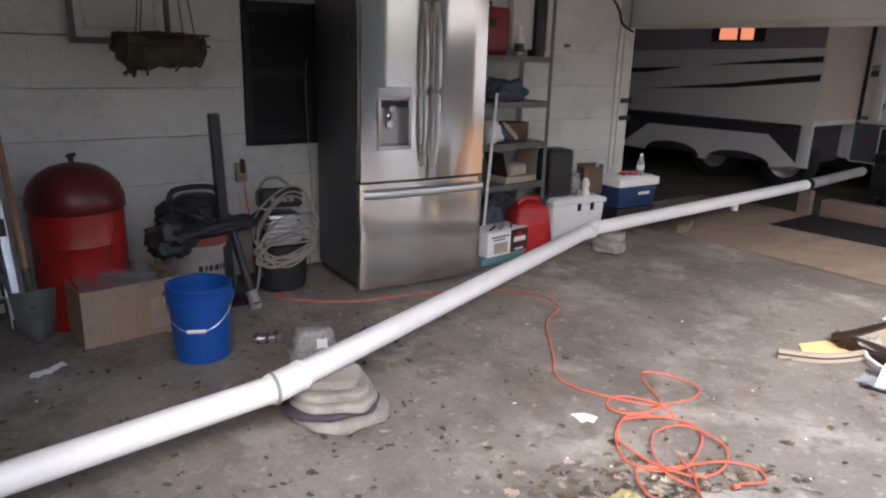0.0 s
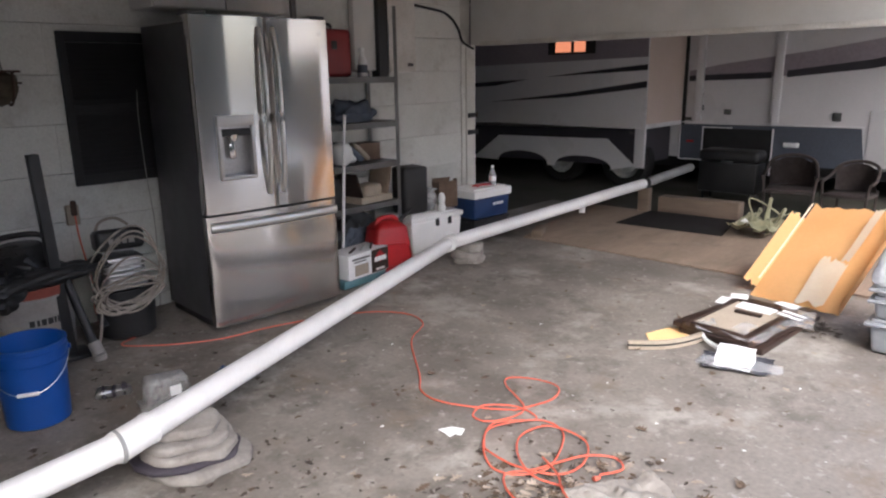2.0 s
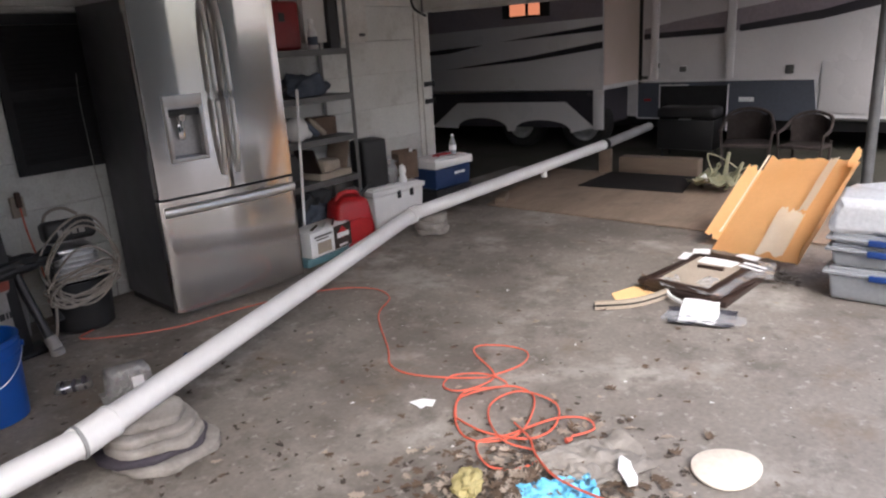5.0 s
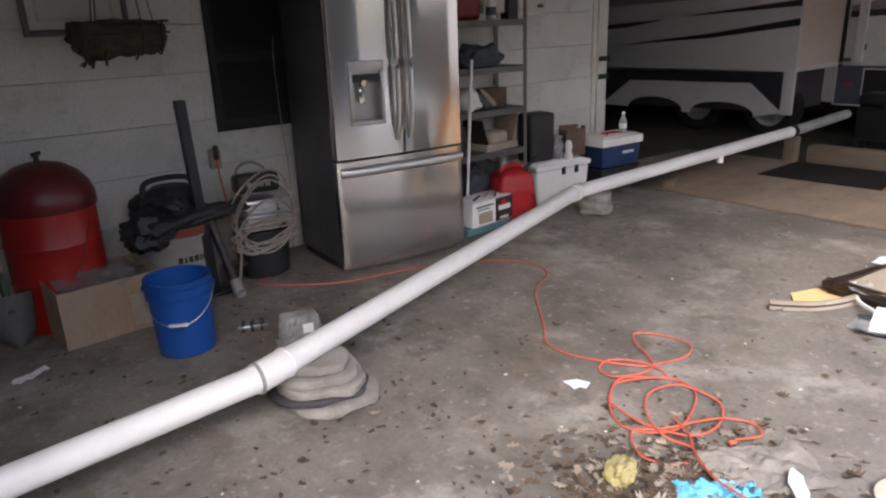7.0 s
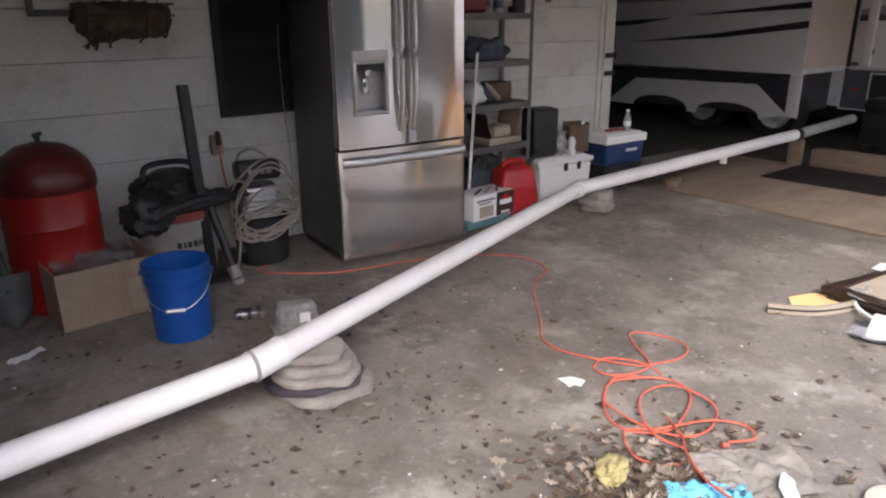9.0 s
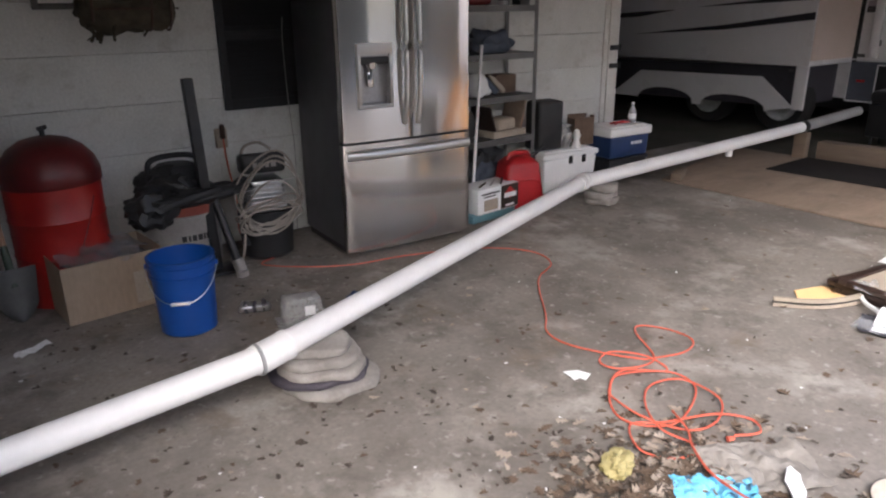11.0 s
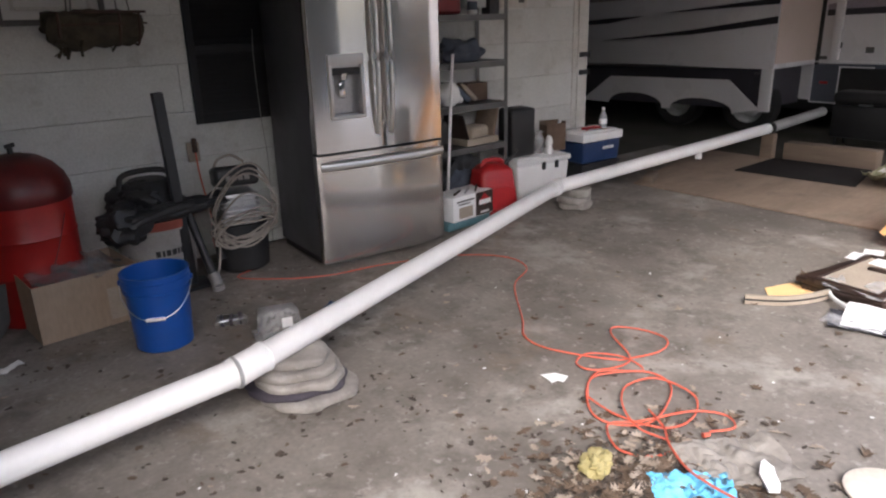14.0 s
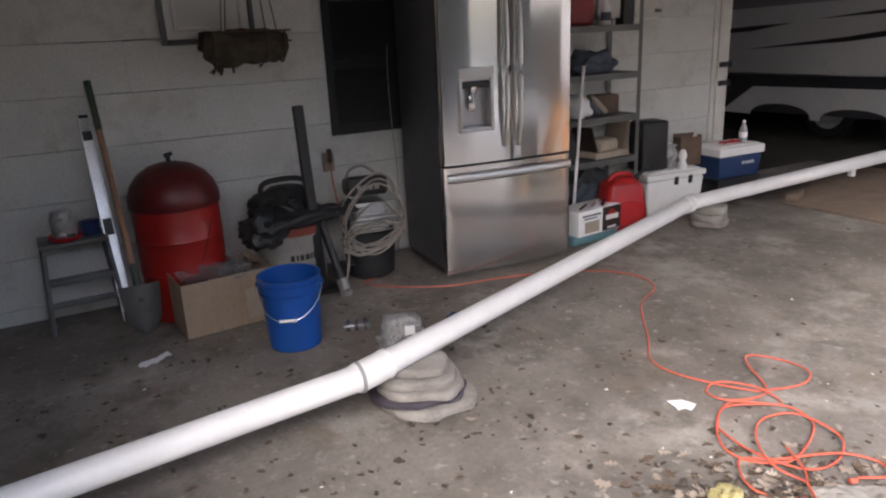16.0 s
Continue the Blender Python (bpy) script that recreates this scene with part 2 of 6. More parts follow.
OLIVE = mat("olive_sheet_plastic", (0.34, 0.33, 0.21), 0.5, 0, (0.18, 0.18, 0.11), 9, 0.8, 60, 0.3)
WALNUT = mat("dark_frame_wood", (0.026, 0.016, 0.013), 0.4, 0, (0.05, 0.03, 0.022), 8, 0.7, 60, 0.12, (1, 0.1, 1))
LINER = mat("grey_brown_board", (0.40, 0.34, 0.27), 0.8, 0, (0.32, 0.27, 0.21), 5, 0.7, 60, 0.1)
SPONGE = mat("yellow_sponge", (0.37, 0.32, 0.15), 0.95, 0, (0.30, 0.25, 0.09), 30, 0.8, 120, 1.0)
CLOTHBLUE = mat("light_blue_cloth", (0.20, 0.56, 0.78), 0.85, 0, (0.09, 0.36, 0.58), 14, 0.8, 120, 0.4)
stained(CLOTHBLUE, (0.02, 0.03, 0.05), 16, 0.55, 0.62, 0.9, 3.0)
CREAM = mat("cream_board", (0.66, 0.60, 0.51), 0.6, 0, (0.60, 0.53, 0.44), 4, 0.5, 50, 0.05)
LEAF = mat("dry_leaf", (0.13, 0.09, 0.06), 0.85, 0, (0.075, 0.05, 0.032), 9, 0.8, 60, 0.3)
LEAFPALE = mat("pale_dry_leaf", (0.38, 0.32, 0.26), 0.85, 0, (0.20, 0.155, 0.115), 14, 0.8, 60, 0.3)
LEAFDARK = mat("dark_leaf", (0.082, 0.062, 0.047), 0.85, 0, (0.03, 0.025, 0.02), 14, 0.8, 60, 0.3)
SLEEVE = mat("blue_grey_fabric", (0.085, 0.10, 0.13), 0.9, 0, (0.05, 0.06, 0.08), 12, 0.7, 90, 0.6)
JAR = mat("cloudy_plastic", (0.72, 0.71, 0.70), 0.25, 0, (0.6, 0.59, 0.58), 8, 0.6, 60, 0.05, clear=0.7)


def glass(name, colour, rough, solid=0.0):
    m = mat(name, colour, rough, 0, colour, 8, 0.2, 50, 0.03, clear=1.0 - solid, rough_var=0.04)
    return m


CLEAR = glass("clear_plastic", (0.86, 0.88, 0.90), 0.14, 0.35)
FILM = glass("plastic_film", (0.90, 0.91, 0.93), 0.15, 0.10)
TOTE = glass("frosted_bin", (0.42, 0.44, 0.46), 0.3, 0.6)
DARKFILM = mat("dark_bag_plastic", (0.045, 0.045, 0.055), 0.16, 0, (0.10, 0.10, 0.115), 9, 0.8, 60, 0.0, rough_var=0.05)
BUBBLE = glass("frosted_wrap", (0.80, 0.82, 0.84), 0.22, 0.55)
LIDCLEAR = glass("clear_lid_plastic", (0.55, 0.57, 0.60), 0.25, 0.55)
# weak orange emission painted on as the window's warm patches
GLOW = bpy.data.materials.new("warm_glow_pane")
GLOW.use_nodes = True
gb = GLOW.node_tree.nodes["Principled BSDF"]
gb.inputs["Base Color"].default_value = (0.3, 0.1, 0.05, 1)
gb.inputs["Emission Color"].default_value = (1.0, 0.33, 0.16, 1)
gb.inputs["Emission Strength"].default_value = 0.28

# ---- builders ----


def link(name, bm, material, parent=None, label="", m=None, smooth=True, kind="", shadow=True):
    me = bpy.data.meshes.new(name)
    bmesh.ops.recalc_face_normals(bm, faces=bm.faces)
    for f in bm.faces:
        f.smooth = smooth
    bm.to_mesh(me)
    bm.free()
    if smooth:
        me.set_sharp_from_angle(angle=radians(38))
    me.materials.append(material)
    ob = new(name, me)
    if m is not None:
        ob.matrix_basis = m
    ob.parent = parent
    ob.visible_shadow = shadow
    return tagged(ob, label, kind=kind)


def part(name, bm, material, parent, label="", m=None, smooth=True, shadow=True):
    return link(name, bm, material, parent, label, m, smooth, shadow=shadow)


def thing(name, m, label, category, group=""):
    e = new(name)
    e.empty_display_size = 0.05
    e.matrix_basis = m
    return tagged(e, label, category, group)


def cut_box(lo, hi, bevel=0.0, seg=2):
    bm = bmesh.new()
    bmesh.ops.create_cube(bm, size=1, matrix=Matrix.Translation([(a + b) / 2 for a, b in zip(lo, hi)]) @ Matrix.Diagonal([max(b - a, 1e-4) for a, b in zip(lo, hi)] + [1]))
    if bevel:
        bmesh.ops.bevel(bm, geom=bm.edges[:], offset=bevel, segments=seg, profile=0.5, affect="EDGES")
    return bm


def join(*bms):
    """One bmesh out of several."""
    out = bms[0]
    for b in bms[1:]:
        me = bpy.data.meshes.new("tmp")
        b.to_mesh(me)
        b.free()
        out.from_mesh(me)
        bpy.data.meshes.remove(me)
    return out


def moved(bm, m):
    bmesh.ops.transform(bm, matrix=m, verts=bm.verts)
    return bm


def lathe(profile, n=36, squash=1.0):
    """Turns a profile of (radius, z) round the z axis."""
    bm = bmesh.new()
    rings = []
    for r, z in profile:
        if r < 1e-5:
            rings.append([bm.verts.new((0, 0, z))])
        else:
            rings.append([bm.verts.new((r * math.cos(2 * math.pi * i / n), squash * r * math.sin(2 * math.pi * i / n), z)) for i in range(n)])
    for a, b in zip(rings, rings[1:]):
        for i in range(n):
            q = [a[i % len(a)], a[(i + 1) % len(a)], b[(i + 1) % len(b)], b[i % len(b)]]
            q = list(dict.fromkeys(q))
            if len(q) > 2:
                bm.faces.new(q)
    return bm


def rod(a, b, r, n=16, r2=None):
    a, b = Vector(a), Vector(b)
    bm = lathe([(0, 0), (r, 0), (r2 or r, (b - a).length), (0, (b - a).length)], n)
    return moved(bm, Matrix.Translation(a) @ (b - a).to_track_quat("Z", "Y").to_matrix().to_4x4())


def smoothed(points, steps=6, closed=False):
    """Catmull-Rom points through the given ones."""
    p = [Vector(q) for q in points]
    k = len(p)
    out = []
    for i in range(k if closed else k - 1):
        a, b, c, d = (p[(i + j) % k] if closed else p[min(max(i + j, 0), k - 1)] for j in (-1, 0, 1, 2))
        for s in range(steps):
            t = s / steps
            out.append(0.5 * (2 * b + (c - a) * t + (2 * a - 5 * b + 4 * c - d) * t * t + (3 * b - a - 3 * c + d) * t ** 3))
    if not closed:
        out.append(p[-1])
    return out


def tube(points, r, n=8, closed=False):
    bm = bmesh.new()
    rings = []
    k = len(points)
    for i, p in enumerate(points):
        a = points[(i + 1) % k] if closed or i < k - 1 else p
        b = points[i - 1] if closed or i else p
        d = (Vector(a) - Vector(b)).normalized()
        u = d.cross(Vector((0, 0, 1)))
        u = u.normalized() if u.length > 1e-3 else Vector((1, 0, 0))
        w = u.cross(d)
        rings.append([bm.verts.new(Vector(p) + r * (math.cos(2 * math.pi * j / n) * u + math.sin(2 * math.pi * j / n) * w)) for j in range(n)])
    for i in range(k if closed else k - 1):
        a, b = rings[i], rings[(i + 1) % k]
        for j in range(n):
            bm.faces.new((a[j], a[(j + 1) % n], b[(j + 1) % n], b[j]))
    if not closed:
        bm.faces.new(rings[0])
        bm.faces.new(rings[-1][::-1])
    return bm


def prism(outline, z0, z1, bevel=0.0):
    """A flat outline of (x, y), drawn up from z0 to z1."""
    bm = bmesh.new()
    lo = [bm.verts.new((x, y, z0)) for x, y in outline]
    hi = [bm.verts.new((x, y, z1)) for x, y in outline]
    n = len(outline)
    bm.faces.new(hi)
    bm.faces.new(lo[::-1])
    for i in range(n):
        bm.faces.new((lo[i], lo[(i + 1) % n], hi[(i + 1) % n], hi[i]))
    if bevel:
        bmesh.ops.bevel(bm, geom=[e for e in bm.edges if abs(e.verts[0].co.z - e.verts[1].co.z) < 1e-6], offset=bevel, segments=2, profile=0.5, affect="EDGES")
    return bm


def rough_up(bm, size, scale, seed=0.0):
    for v in bm.verts:
        v.co += size * noise.noise_vector(v.co * scale + Vector((seed, seed * 1.7, seed * 0.3)))
    return bm


def sheet(w, d, nx, ny, lift, scale, seed, thick=0.0015):
    """A crumpled sheet with thickness."""
    bm = bmesh.new()
    bmesh.ops.create_grid(bm, x_segments=nx, y_segments=ny, size=0.5, matrix=Matrix.Diagonal((w, d, 1, 1)))
    for v in bm.verts:
        q = v.co * scale + Vector((seed, seed * 2.1, 0))
        v.co.z = lift * (0.5 + 0.5 * noise.noise(q)) + lift * 0.35 * abs(noise.noise(q * 2.7))
        v.co.x += 0.06 * w * noise.noise(q * 1.3 + Vector((5, 0, 0)))
        v.co.y += 0.06 * d * noise.noise(q * 1.3 + Vector((0, 9, 0)))
    bmesh.ops.solidify(bm, geom=bm.faces[:], thickness=thick)
    return bm


def bars(parent, m, rows, material, name="lettering"):
    """Plain bars where writing stands: rows of (x0, z0, x1, z1) on the face y = 0."""
    for x0, z0, x1, z1 in rows:
        part(name, cut_box((x0, -0.0015, z0), (x1, 0.001, z1)), material, parent, m=m, smooth=False)


# ---- the setting ----
WALL_Y, DOOR_X, HEAD_Z, CEIL_Z, ROOF_Y = 4.45, 5.35, 1.75, 2.22, 0.45
bm = bmesh.new()
bmesh.ops.create_grid(bm, x_segments=2, y_segments=2, size=200, matrix=Matrix.Translation((0, 0, -0.03)))
tagged(link("ground", bm, DIRT), "dark bare earth and dead grass round the garage", "ground", kind="structure")
bm = bmesh.new()
bmesh.ops.create_grid(bm, x_segments=60, y_segments=50, size=0.5, matrix=Matrix.Translation((2.0, 0.75, 0)) @ Matrix.Diagonal((10.2, 7.8, 1, 1)))
for v in bm.verts:
    v.co.z = 0.004 * noise.noise(v.co * 0.9) - 0.003
bmesh.ops.solidify(bm, geom=bm.faces[:], thickness=0.06)
tagged(link("floor", bm, CONCRETE), "stained grey concrete garage slab strewn with dirt", "floor", kind="structure")

# pale strip added out of view; the fridge doors reflect it
tagged(link("driveway", cut_box((4.6, -70.0, -0.06), (8.2, -3.2, -0.006)), PALE), "unseen pale ground strip added to brighten the fridge reflection", "driveway", kind="structure")
wall = tagged(link("wall_north", cut_box((-3.2, WALL_Y + 0.012, 0), (DOOR_X, WALL_Y + 0.2, 2.4)), JOINT), "white-painted concrete block wall with dirty courses", "wall", kind="structure")
# added, out of view: both block low sky; their gap makes the fridge streak
tagged(link("light_screen_west", join(cut_box((-9.0, -7.2, -0.03), (3.4, -7.0, 3.5)), cut_box((3.4, -7.2, -0.03), (5.90, -7.0, 4.3))), SCREEN), "unseen dark screen added to block sky and shape the fridge reflection", "wall", kind="structure")
tagged(link("light_screen_east", join(cut_box((7.55, -7.2, -0.03), (11.0, -7.0, 4.3)), cut_box((11.0, -7.2, -0.03), (15.0, -7.0, 3.0))), SCREEN), "unseen dark screen added to block sky and shape the fridge reflection", "wall", kind="structure")
# wall out of view; its opening is added to admit daylight
w = join(cut_box((-3.4, -1.2, 0), (-3.2, 4.65, 1.1)), cut_box((-3.4, -1.2, 1.1), (-3.2, -1.0, 2.4)), cut_box((-3.4, 0.1, 1.1), (-3.2, 4.65, 2.4)), cut_box((-3.4, -1.0, 1.95), (-3.2, 0.1, 2.4)))
tagged(link("wall_west", w, MORTAR), "unseen grey block wall with an opening added to let light in", "wall", kind="structure")
# added outside the view to darken the left wall and floor
tagged(link("light_block_west", cut_box((-3.2, 0.95, 0), (-0.55, 1.07, CEIL_Z)), MORTAR), "unseen wall added to keep light off the left of the garage", "wall", kind="structure")
bm = cut_box((-3.4, ROOF_Y, CEIL_Z), (DOOR_X + 0.2, 4.65, CEIL_Z + 0.1))
tagged(link("ceiling", bm, CEILING), "dull white boarded garage ceiling", "ceiling", kind="structure")
tagged(link("header_beam", cut_box((DOOR_X, -0.7, HEAD_Z), (DOOR_X + 0.16, WALL_Y, CEIL_Z), 0.006), WHITE), "white-painted beam over the wide garage opening", "beam", kind="structure")
tagged(link("header_trim", cut_box((DOOR_X - 0.018, -0.7, HEAD_Z - 0.012), (DOOR_X - 0.002, WALL_Y - 0.12, HEAD_Z + 0.03), 0.003), TRIM), "thin white drip strip along the beam", "trim", kind="structure")
jamb = tagged(link("door_jamb", join(cut_box((DOOR_X - 0.10, WALL_Y - 0.035, 0), (DOOR_X + 0.03, WALL_Y + 0.2, HEAD_Z), 0.006), cut_box((DOOR_X - 0.155, WALL_Y - 0.02, 0), (DOOR_X - 0.102, WALL_Y + 0.01, HEAD_Z), 0.004)), TRIM), "white-painted door jamb with two black hinges", "door jamb", kind="structure")
for z in (1.10, 0.94):
    part("hinge", join(cut_box((DOOR_X - 0.09, WALL_Y - 0.055, z - 0.022), (DOOR_X + 0.034, WALL_Y - 0.036, z + 0.022), 0.004), rod((DOOR_X + 0.03, WALL_Y - 0.055, z - 0.03), (DOOR_X + 0.03, WALL_Y - 0.055, z + 0.03), 0.011)), BLACK, jamb, "black iron hinge")
# carport over the trailer
tagged(link("carport_roof", cut_box((DOOR_X + 0.2, -0.6, 2.62), (13.0, 12.0, 2.72)), MORTAR), "dark underside of the carport roof", "roof", kind="structure")
tagged(link("carport_end_wall", cut_box((DOOR_X + 0.16, 9.5, -0.03), (13.0, 9.7, 2.62)), MORTAR), "dark closed end of the carport", "wall", kind="structure")
# added behind the garage wall so north sky doesn't light the slide-out
tagged(link("carport_sky_block", cut_box((DOOR_X, 4.67, -0.03), (DOOR_X + 0.15, 9.5, 2.62)), MORTAR), "unseen wall added to keep sky light off the trailer", "wall", kind="structure")
# board added above the beam to stop sky light leaking in
tagged(link("roof_gap_block", cut_box((DOOR_X + 0.165, 0.5, CEIL_Z), (DOOR_X + 0.195, 4.66, 2.66)), MORTAR), "unseen board added to shut out sky light between the two roofs", "fascia", kind="structure")
tagged(link("carport_side_wall", cut_box((12.6, -3.4, -0.03), (12.8, 9.5, 2.62)), MORTAR), "dark far side of the carport", "wall", kind="structure")

# ---- things: fridge ----
fridge = thing("refrigerator", pose(2.07, 3.640, 0, 0, 0, -3.4), "stainless steel french door refrigerator with dark grey sides", "refrigerator")
FW = 0.905


def bowed(x0, x1, z0, z1, roll=(True, True), depth=0.075, sag=0.018, r=0.012):
    """A steel door panel: a front bowed over the whole width of the fridge, with rolled edges."""
    bm = bmesh.new()
    n = 36
    cols = []
    for i in range(n + 1):
        x = x0 + (x1 - x0) * i / n
        y = sag * ((2 * x / FW - 1) ** 2)
        e = min(x - x0 if roll[0] else r, x1 - x if roll[1] else r) / r
        y += r * (1 - math.sqrt(max(0, 1 - (1 - min(e, 1)) ** 2)))
        cols.append([bm.verts.new((x, y, z)) for z in (z0, z1)] + [bm.verts.new((x, depth, z)) for z in (z1, z0)])
    for a, b in zip(cols, cols[1:]):
        for k in range(4):
            bm.faces.new((a[k], b[k], b[(k + 1) % 4], a[(k + 1) % 4]))
    if roll[0]:
        bm.faces.new(cols[0])
    if roll[1]:
        bm.faces.new(cols[-1][::-1])
    return bm


def welded(bm):
    bmesh.ops.remove_doubles(bm, verts=bm.verts, dist=1e-5)
    return bm


part("body", cut_box((0.012, 0.085, 0.05), (FW - 0.012, 0.70, 1.79), 0.006), FRIDGE_SIDE, fridge, "dark grey enamelled cabinet")
part("toe_kick", cut_box((0.02, 0.09, 0.012), (FW - 0.02, 0.66, 0.049)), BLACK, fridge, "black base grille")
for sx in (0.06, FW - 0.06):
    part("foot", rod((sx, 0.12, 0), (sx, 0.12, 0.03), 0.02, 12), BLACK, fridge)
DX0, DX1, DZ0, DZ1 = 0.105, 0.335, 0.905, 1.275
ld = part("door", welded(join(bowed(0, DX0, 0.715, 1.822, (True, False)), bowed(DX1, FW / 2 - 0.003, 0.715, 1.822, (False, True)), bowed(DX0, DX1, 0.715, DZ0, (False, False)), bowed(DX0, DX1, DZ1, 1.822, (False, False)))), STEEL, fridge, "brushed steel door with dispenser")
part("door", bowed(FW / 2 + 0.003, FW, 0.715, 1.822), STEEL, fridge, "brushed steel door")
dr = part("drawer", bowed(0, FW, 0.03, 0.70), STEEL, fridge, "brushed steel freezer drawer")
for sx in (0.04, FW - 0.09):
    part("hinge_cover", cut_box((sx - 0.03, 0.03, 1.823), (sx + 0.08, 0.17, 1.845), 0.008), FRIDGE_SIDE, fridge)
part("seam_gasket", cut_box((0.015, 0.05, 0.701), (FW - 0.015, 0.09, 0.714)), BLACK, fridge)
# dispenser: frame, recess, chute, tray
fr = 0.022
part("dispenser_frame", join(cut_box((DX0, -0.006, DZ1 - 0.06), (DX1, 0.02, DZ1), 0.004), cut_box((DX0, -0.006, DZ0), (DX1, 0.02, DZ0 + fr), 0.004), cut_box((DX0, -0.006, DZ0 + fr), (DX0 + fr, 0.02, DZ1 - 0.06), 0.004), cut_box((DX1 - fr, -0.006, DZ0 + fr), (DX1, 0.02, DZ1 - 0.06), 0.004)), SATIN, ld, "satin steel surround")
part("recess", join(cut_box((DX0, 0.066, DZ0), (DX1, 0.074, DZ1)), cut_box((DX0, 0.012, DZ0), (DX0 + 0.006, 0.066, DZ1)), cut_box((DX1 - 0.006, 0.012, DZ0), (DX1, 0.066, DZ1)), cut_box((DX0, 0.012, DZ0), (DX1, 0.066, DZ0 + 0.006)), cut_box((DX0, 0.012, DZ1 - 0.075), (DX1, 0.066, DZ1 - 0.06))), DISPENSER, ld, "grey dispenser recess")
part("chute", join(rod((0.21, 0.032, 1.13), (0.21, 0.034, 1.165), 0.026, 20, 0.036), rod((0.21, 0.035, 1.08), (0.21, 0.045, 1.15), 0.012, 12, 0.02)), CHROME, ld, "shiny water chute")
# black block added to paint the shade in the upper recess
part("recess_shade", cut_box((DX0 + 0.008, 0.004, DZ1 - 0.118), (DX1 - 0.008, 0.065, DZ1 - 0.0765), 0.008), BLACK, ld, "black block added for the shade at the top of the recess")
part("lever", cut_box((0.185, 0.03, 1.025), (0.228, 0.05, 1.12), 0.012), CHROME, ld, "polished ice lever")
part("tray", cut_box((DX0 + 0.03, -0.002, DZ0 + 0.008), (DX1 - 0.03, 0.06, DZ0 + 0.026), 0.004), DISPENSER, ld)


def bow_handle(p, q, out, r):
    p, q = Vector(p), Vector(q)
    pts = [p.lerp(q, i / 16) + Vector((0, -out * (1 - (2 * i / 16 - 1) ** 4), 0)) for i in range(17)]
    return tube(pts, r, 12)


for sx in (FW / 2 - 0.046, FW / 2 + 0.046):
    part("handle", bow_handle((sx, 0.0, 0.80), (sx, 0.0, 1.765), 0.045, 0.0155), BAR, fridge, "satin steel upright bar handle")
hb = bow_handle((0.015, 0.0, 0.0), (FW - 0.015, 0.0, 0.0), 0.034, 0.0125)
part("drawer_handle", moved(hb, Matrix.Translation((0, 0.006, 0.635)) @ Matrix.Diagonal((1, 1, 2.1, 1))), BAR, dr, "wide flat satin drawer handle")
part("badge", rod((FW - 0.07, 0.018, 1.74), (FW - 0.07, 0.009, 1.74), 0.013, 14), CHROME, fridge)

# ---- drain pipe on its stones ----
PR = 0.0515
A, J1, J2, SUP, END = Vector((-1.75, 2.20, 0.12)), Vector((0.935, 2.315, 0.247)), Vector((4.00, 3.515, 0.222)), Vector((7.06, 3.435, 0.318)), Vector((8.35, 3.50, 0.345))


def bell(a, b, t0, t1, r):
    d = (b - a).normalized()
    bm = lathe([(PR, 0), (r - 0.002, 0.0), (r, 0.004), (r, (t1 - t0) - 0.012), (r + 0.003, (t1 - t0) - 0.010), (r + 0.003, (t1 - t0)), (PR, (t1 - t0))], 28)
    return moved(bm, Matrix.Translation(a + d * t0) @ d.to_track_quat("Z", "Y").to_matrix().to_4x4())


drain = thing("drain_pipe", pose(0, 0, 0), "long white plastic sewer pipe laid on stacked stones", "pipe")
part("pipe_length", rod(A, J1, PR, 32), PVC, drain)
part("pipe_length", rod(J1, J2, PR, 32), PVC, drain)
part("pipe_length", rod(J2, SUP + (END - SUP) * 0.02, PR, 32), PVC, drain)
# white pipe coloured grey for the carport's shade
part("pipe_length", rod(SUP, END, PR * 0.96, 32), JOINTSHADEPVC, drain, "pipe length with the carport shade put into its grey colour")
part("coupling", bell(J1, J2, -0.01, 0.15, PR + 0.007), PVC, drain, "white bell coupling with a dark joint line")
part("coupling_ring", bell(J1, A, -0.001, 0.002, PR + 0.0073), JOINTSHADEPVC, drain, "thin grey joint line")
part("coupling", bell(J2, J1, -0.06, 0.10, PR + 0.007), PVC, drain, "white bell coupling")
part("coupling_ring", bell(J2, J1, 0.0, 0.03, PR + 0.011), PVC, drain)
part("clamp", bell(SUP, J2, -0.02, 0.05, PR + 0.008), RUBBER, drain, "black rubber clamp")
mid = J2.lerp(SUP, 0.60)
part("drain_stub", rod(mid, mid - Vector((0, 0, 0.10)), 0.03, 18), PVC, drain)


def stone(name, w, d, h, seed, material, m, parent):
    """A worn slab stone with a wavy outline and rounded edges."""
    out = []
    for i in range(40):
        a = 2 * math.pi * i / 40
        k = 1 + 0.04 * math.sin(2 * a + seed) + 0.055 * math.sin(4 * a + 2.1 * seed) + 0.02 * math.sin(9 * a + seed)
        out.append((k * w * math.cos(a), k * d * math.sin(a)))
    bm = bmesh.new()
    rings = []
    for s, z in ((0.9, 0), (0.985, 0.2), (1, 0.5), (0.985, 0.8), (0.92, 0.97), (0.5, 1.0)):
        rings.append([bm.verts.new((x * s, y * s, z * h)) for x, y in out])
    for a, b in zip(rings, rings[1:]):
        for i in range(40):
            bm.faces.new((a[i], a[(i + 1) % 40], b[(i + 1) % 40], b[i]))
    bm.faces.new(rings[0][::-1])
    bm.faces.new(rings[-1])
    bmesh.ops.subdivide_edges(bm, edges=bm.edges[:], cuts=1, use_grid_fill=True)
    rough_up(bm, 0.011, 11, seed)
    rough_up(bm, 0.0025, 60, seed)
    return part(name, bm, material, parent, m=m)


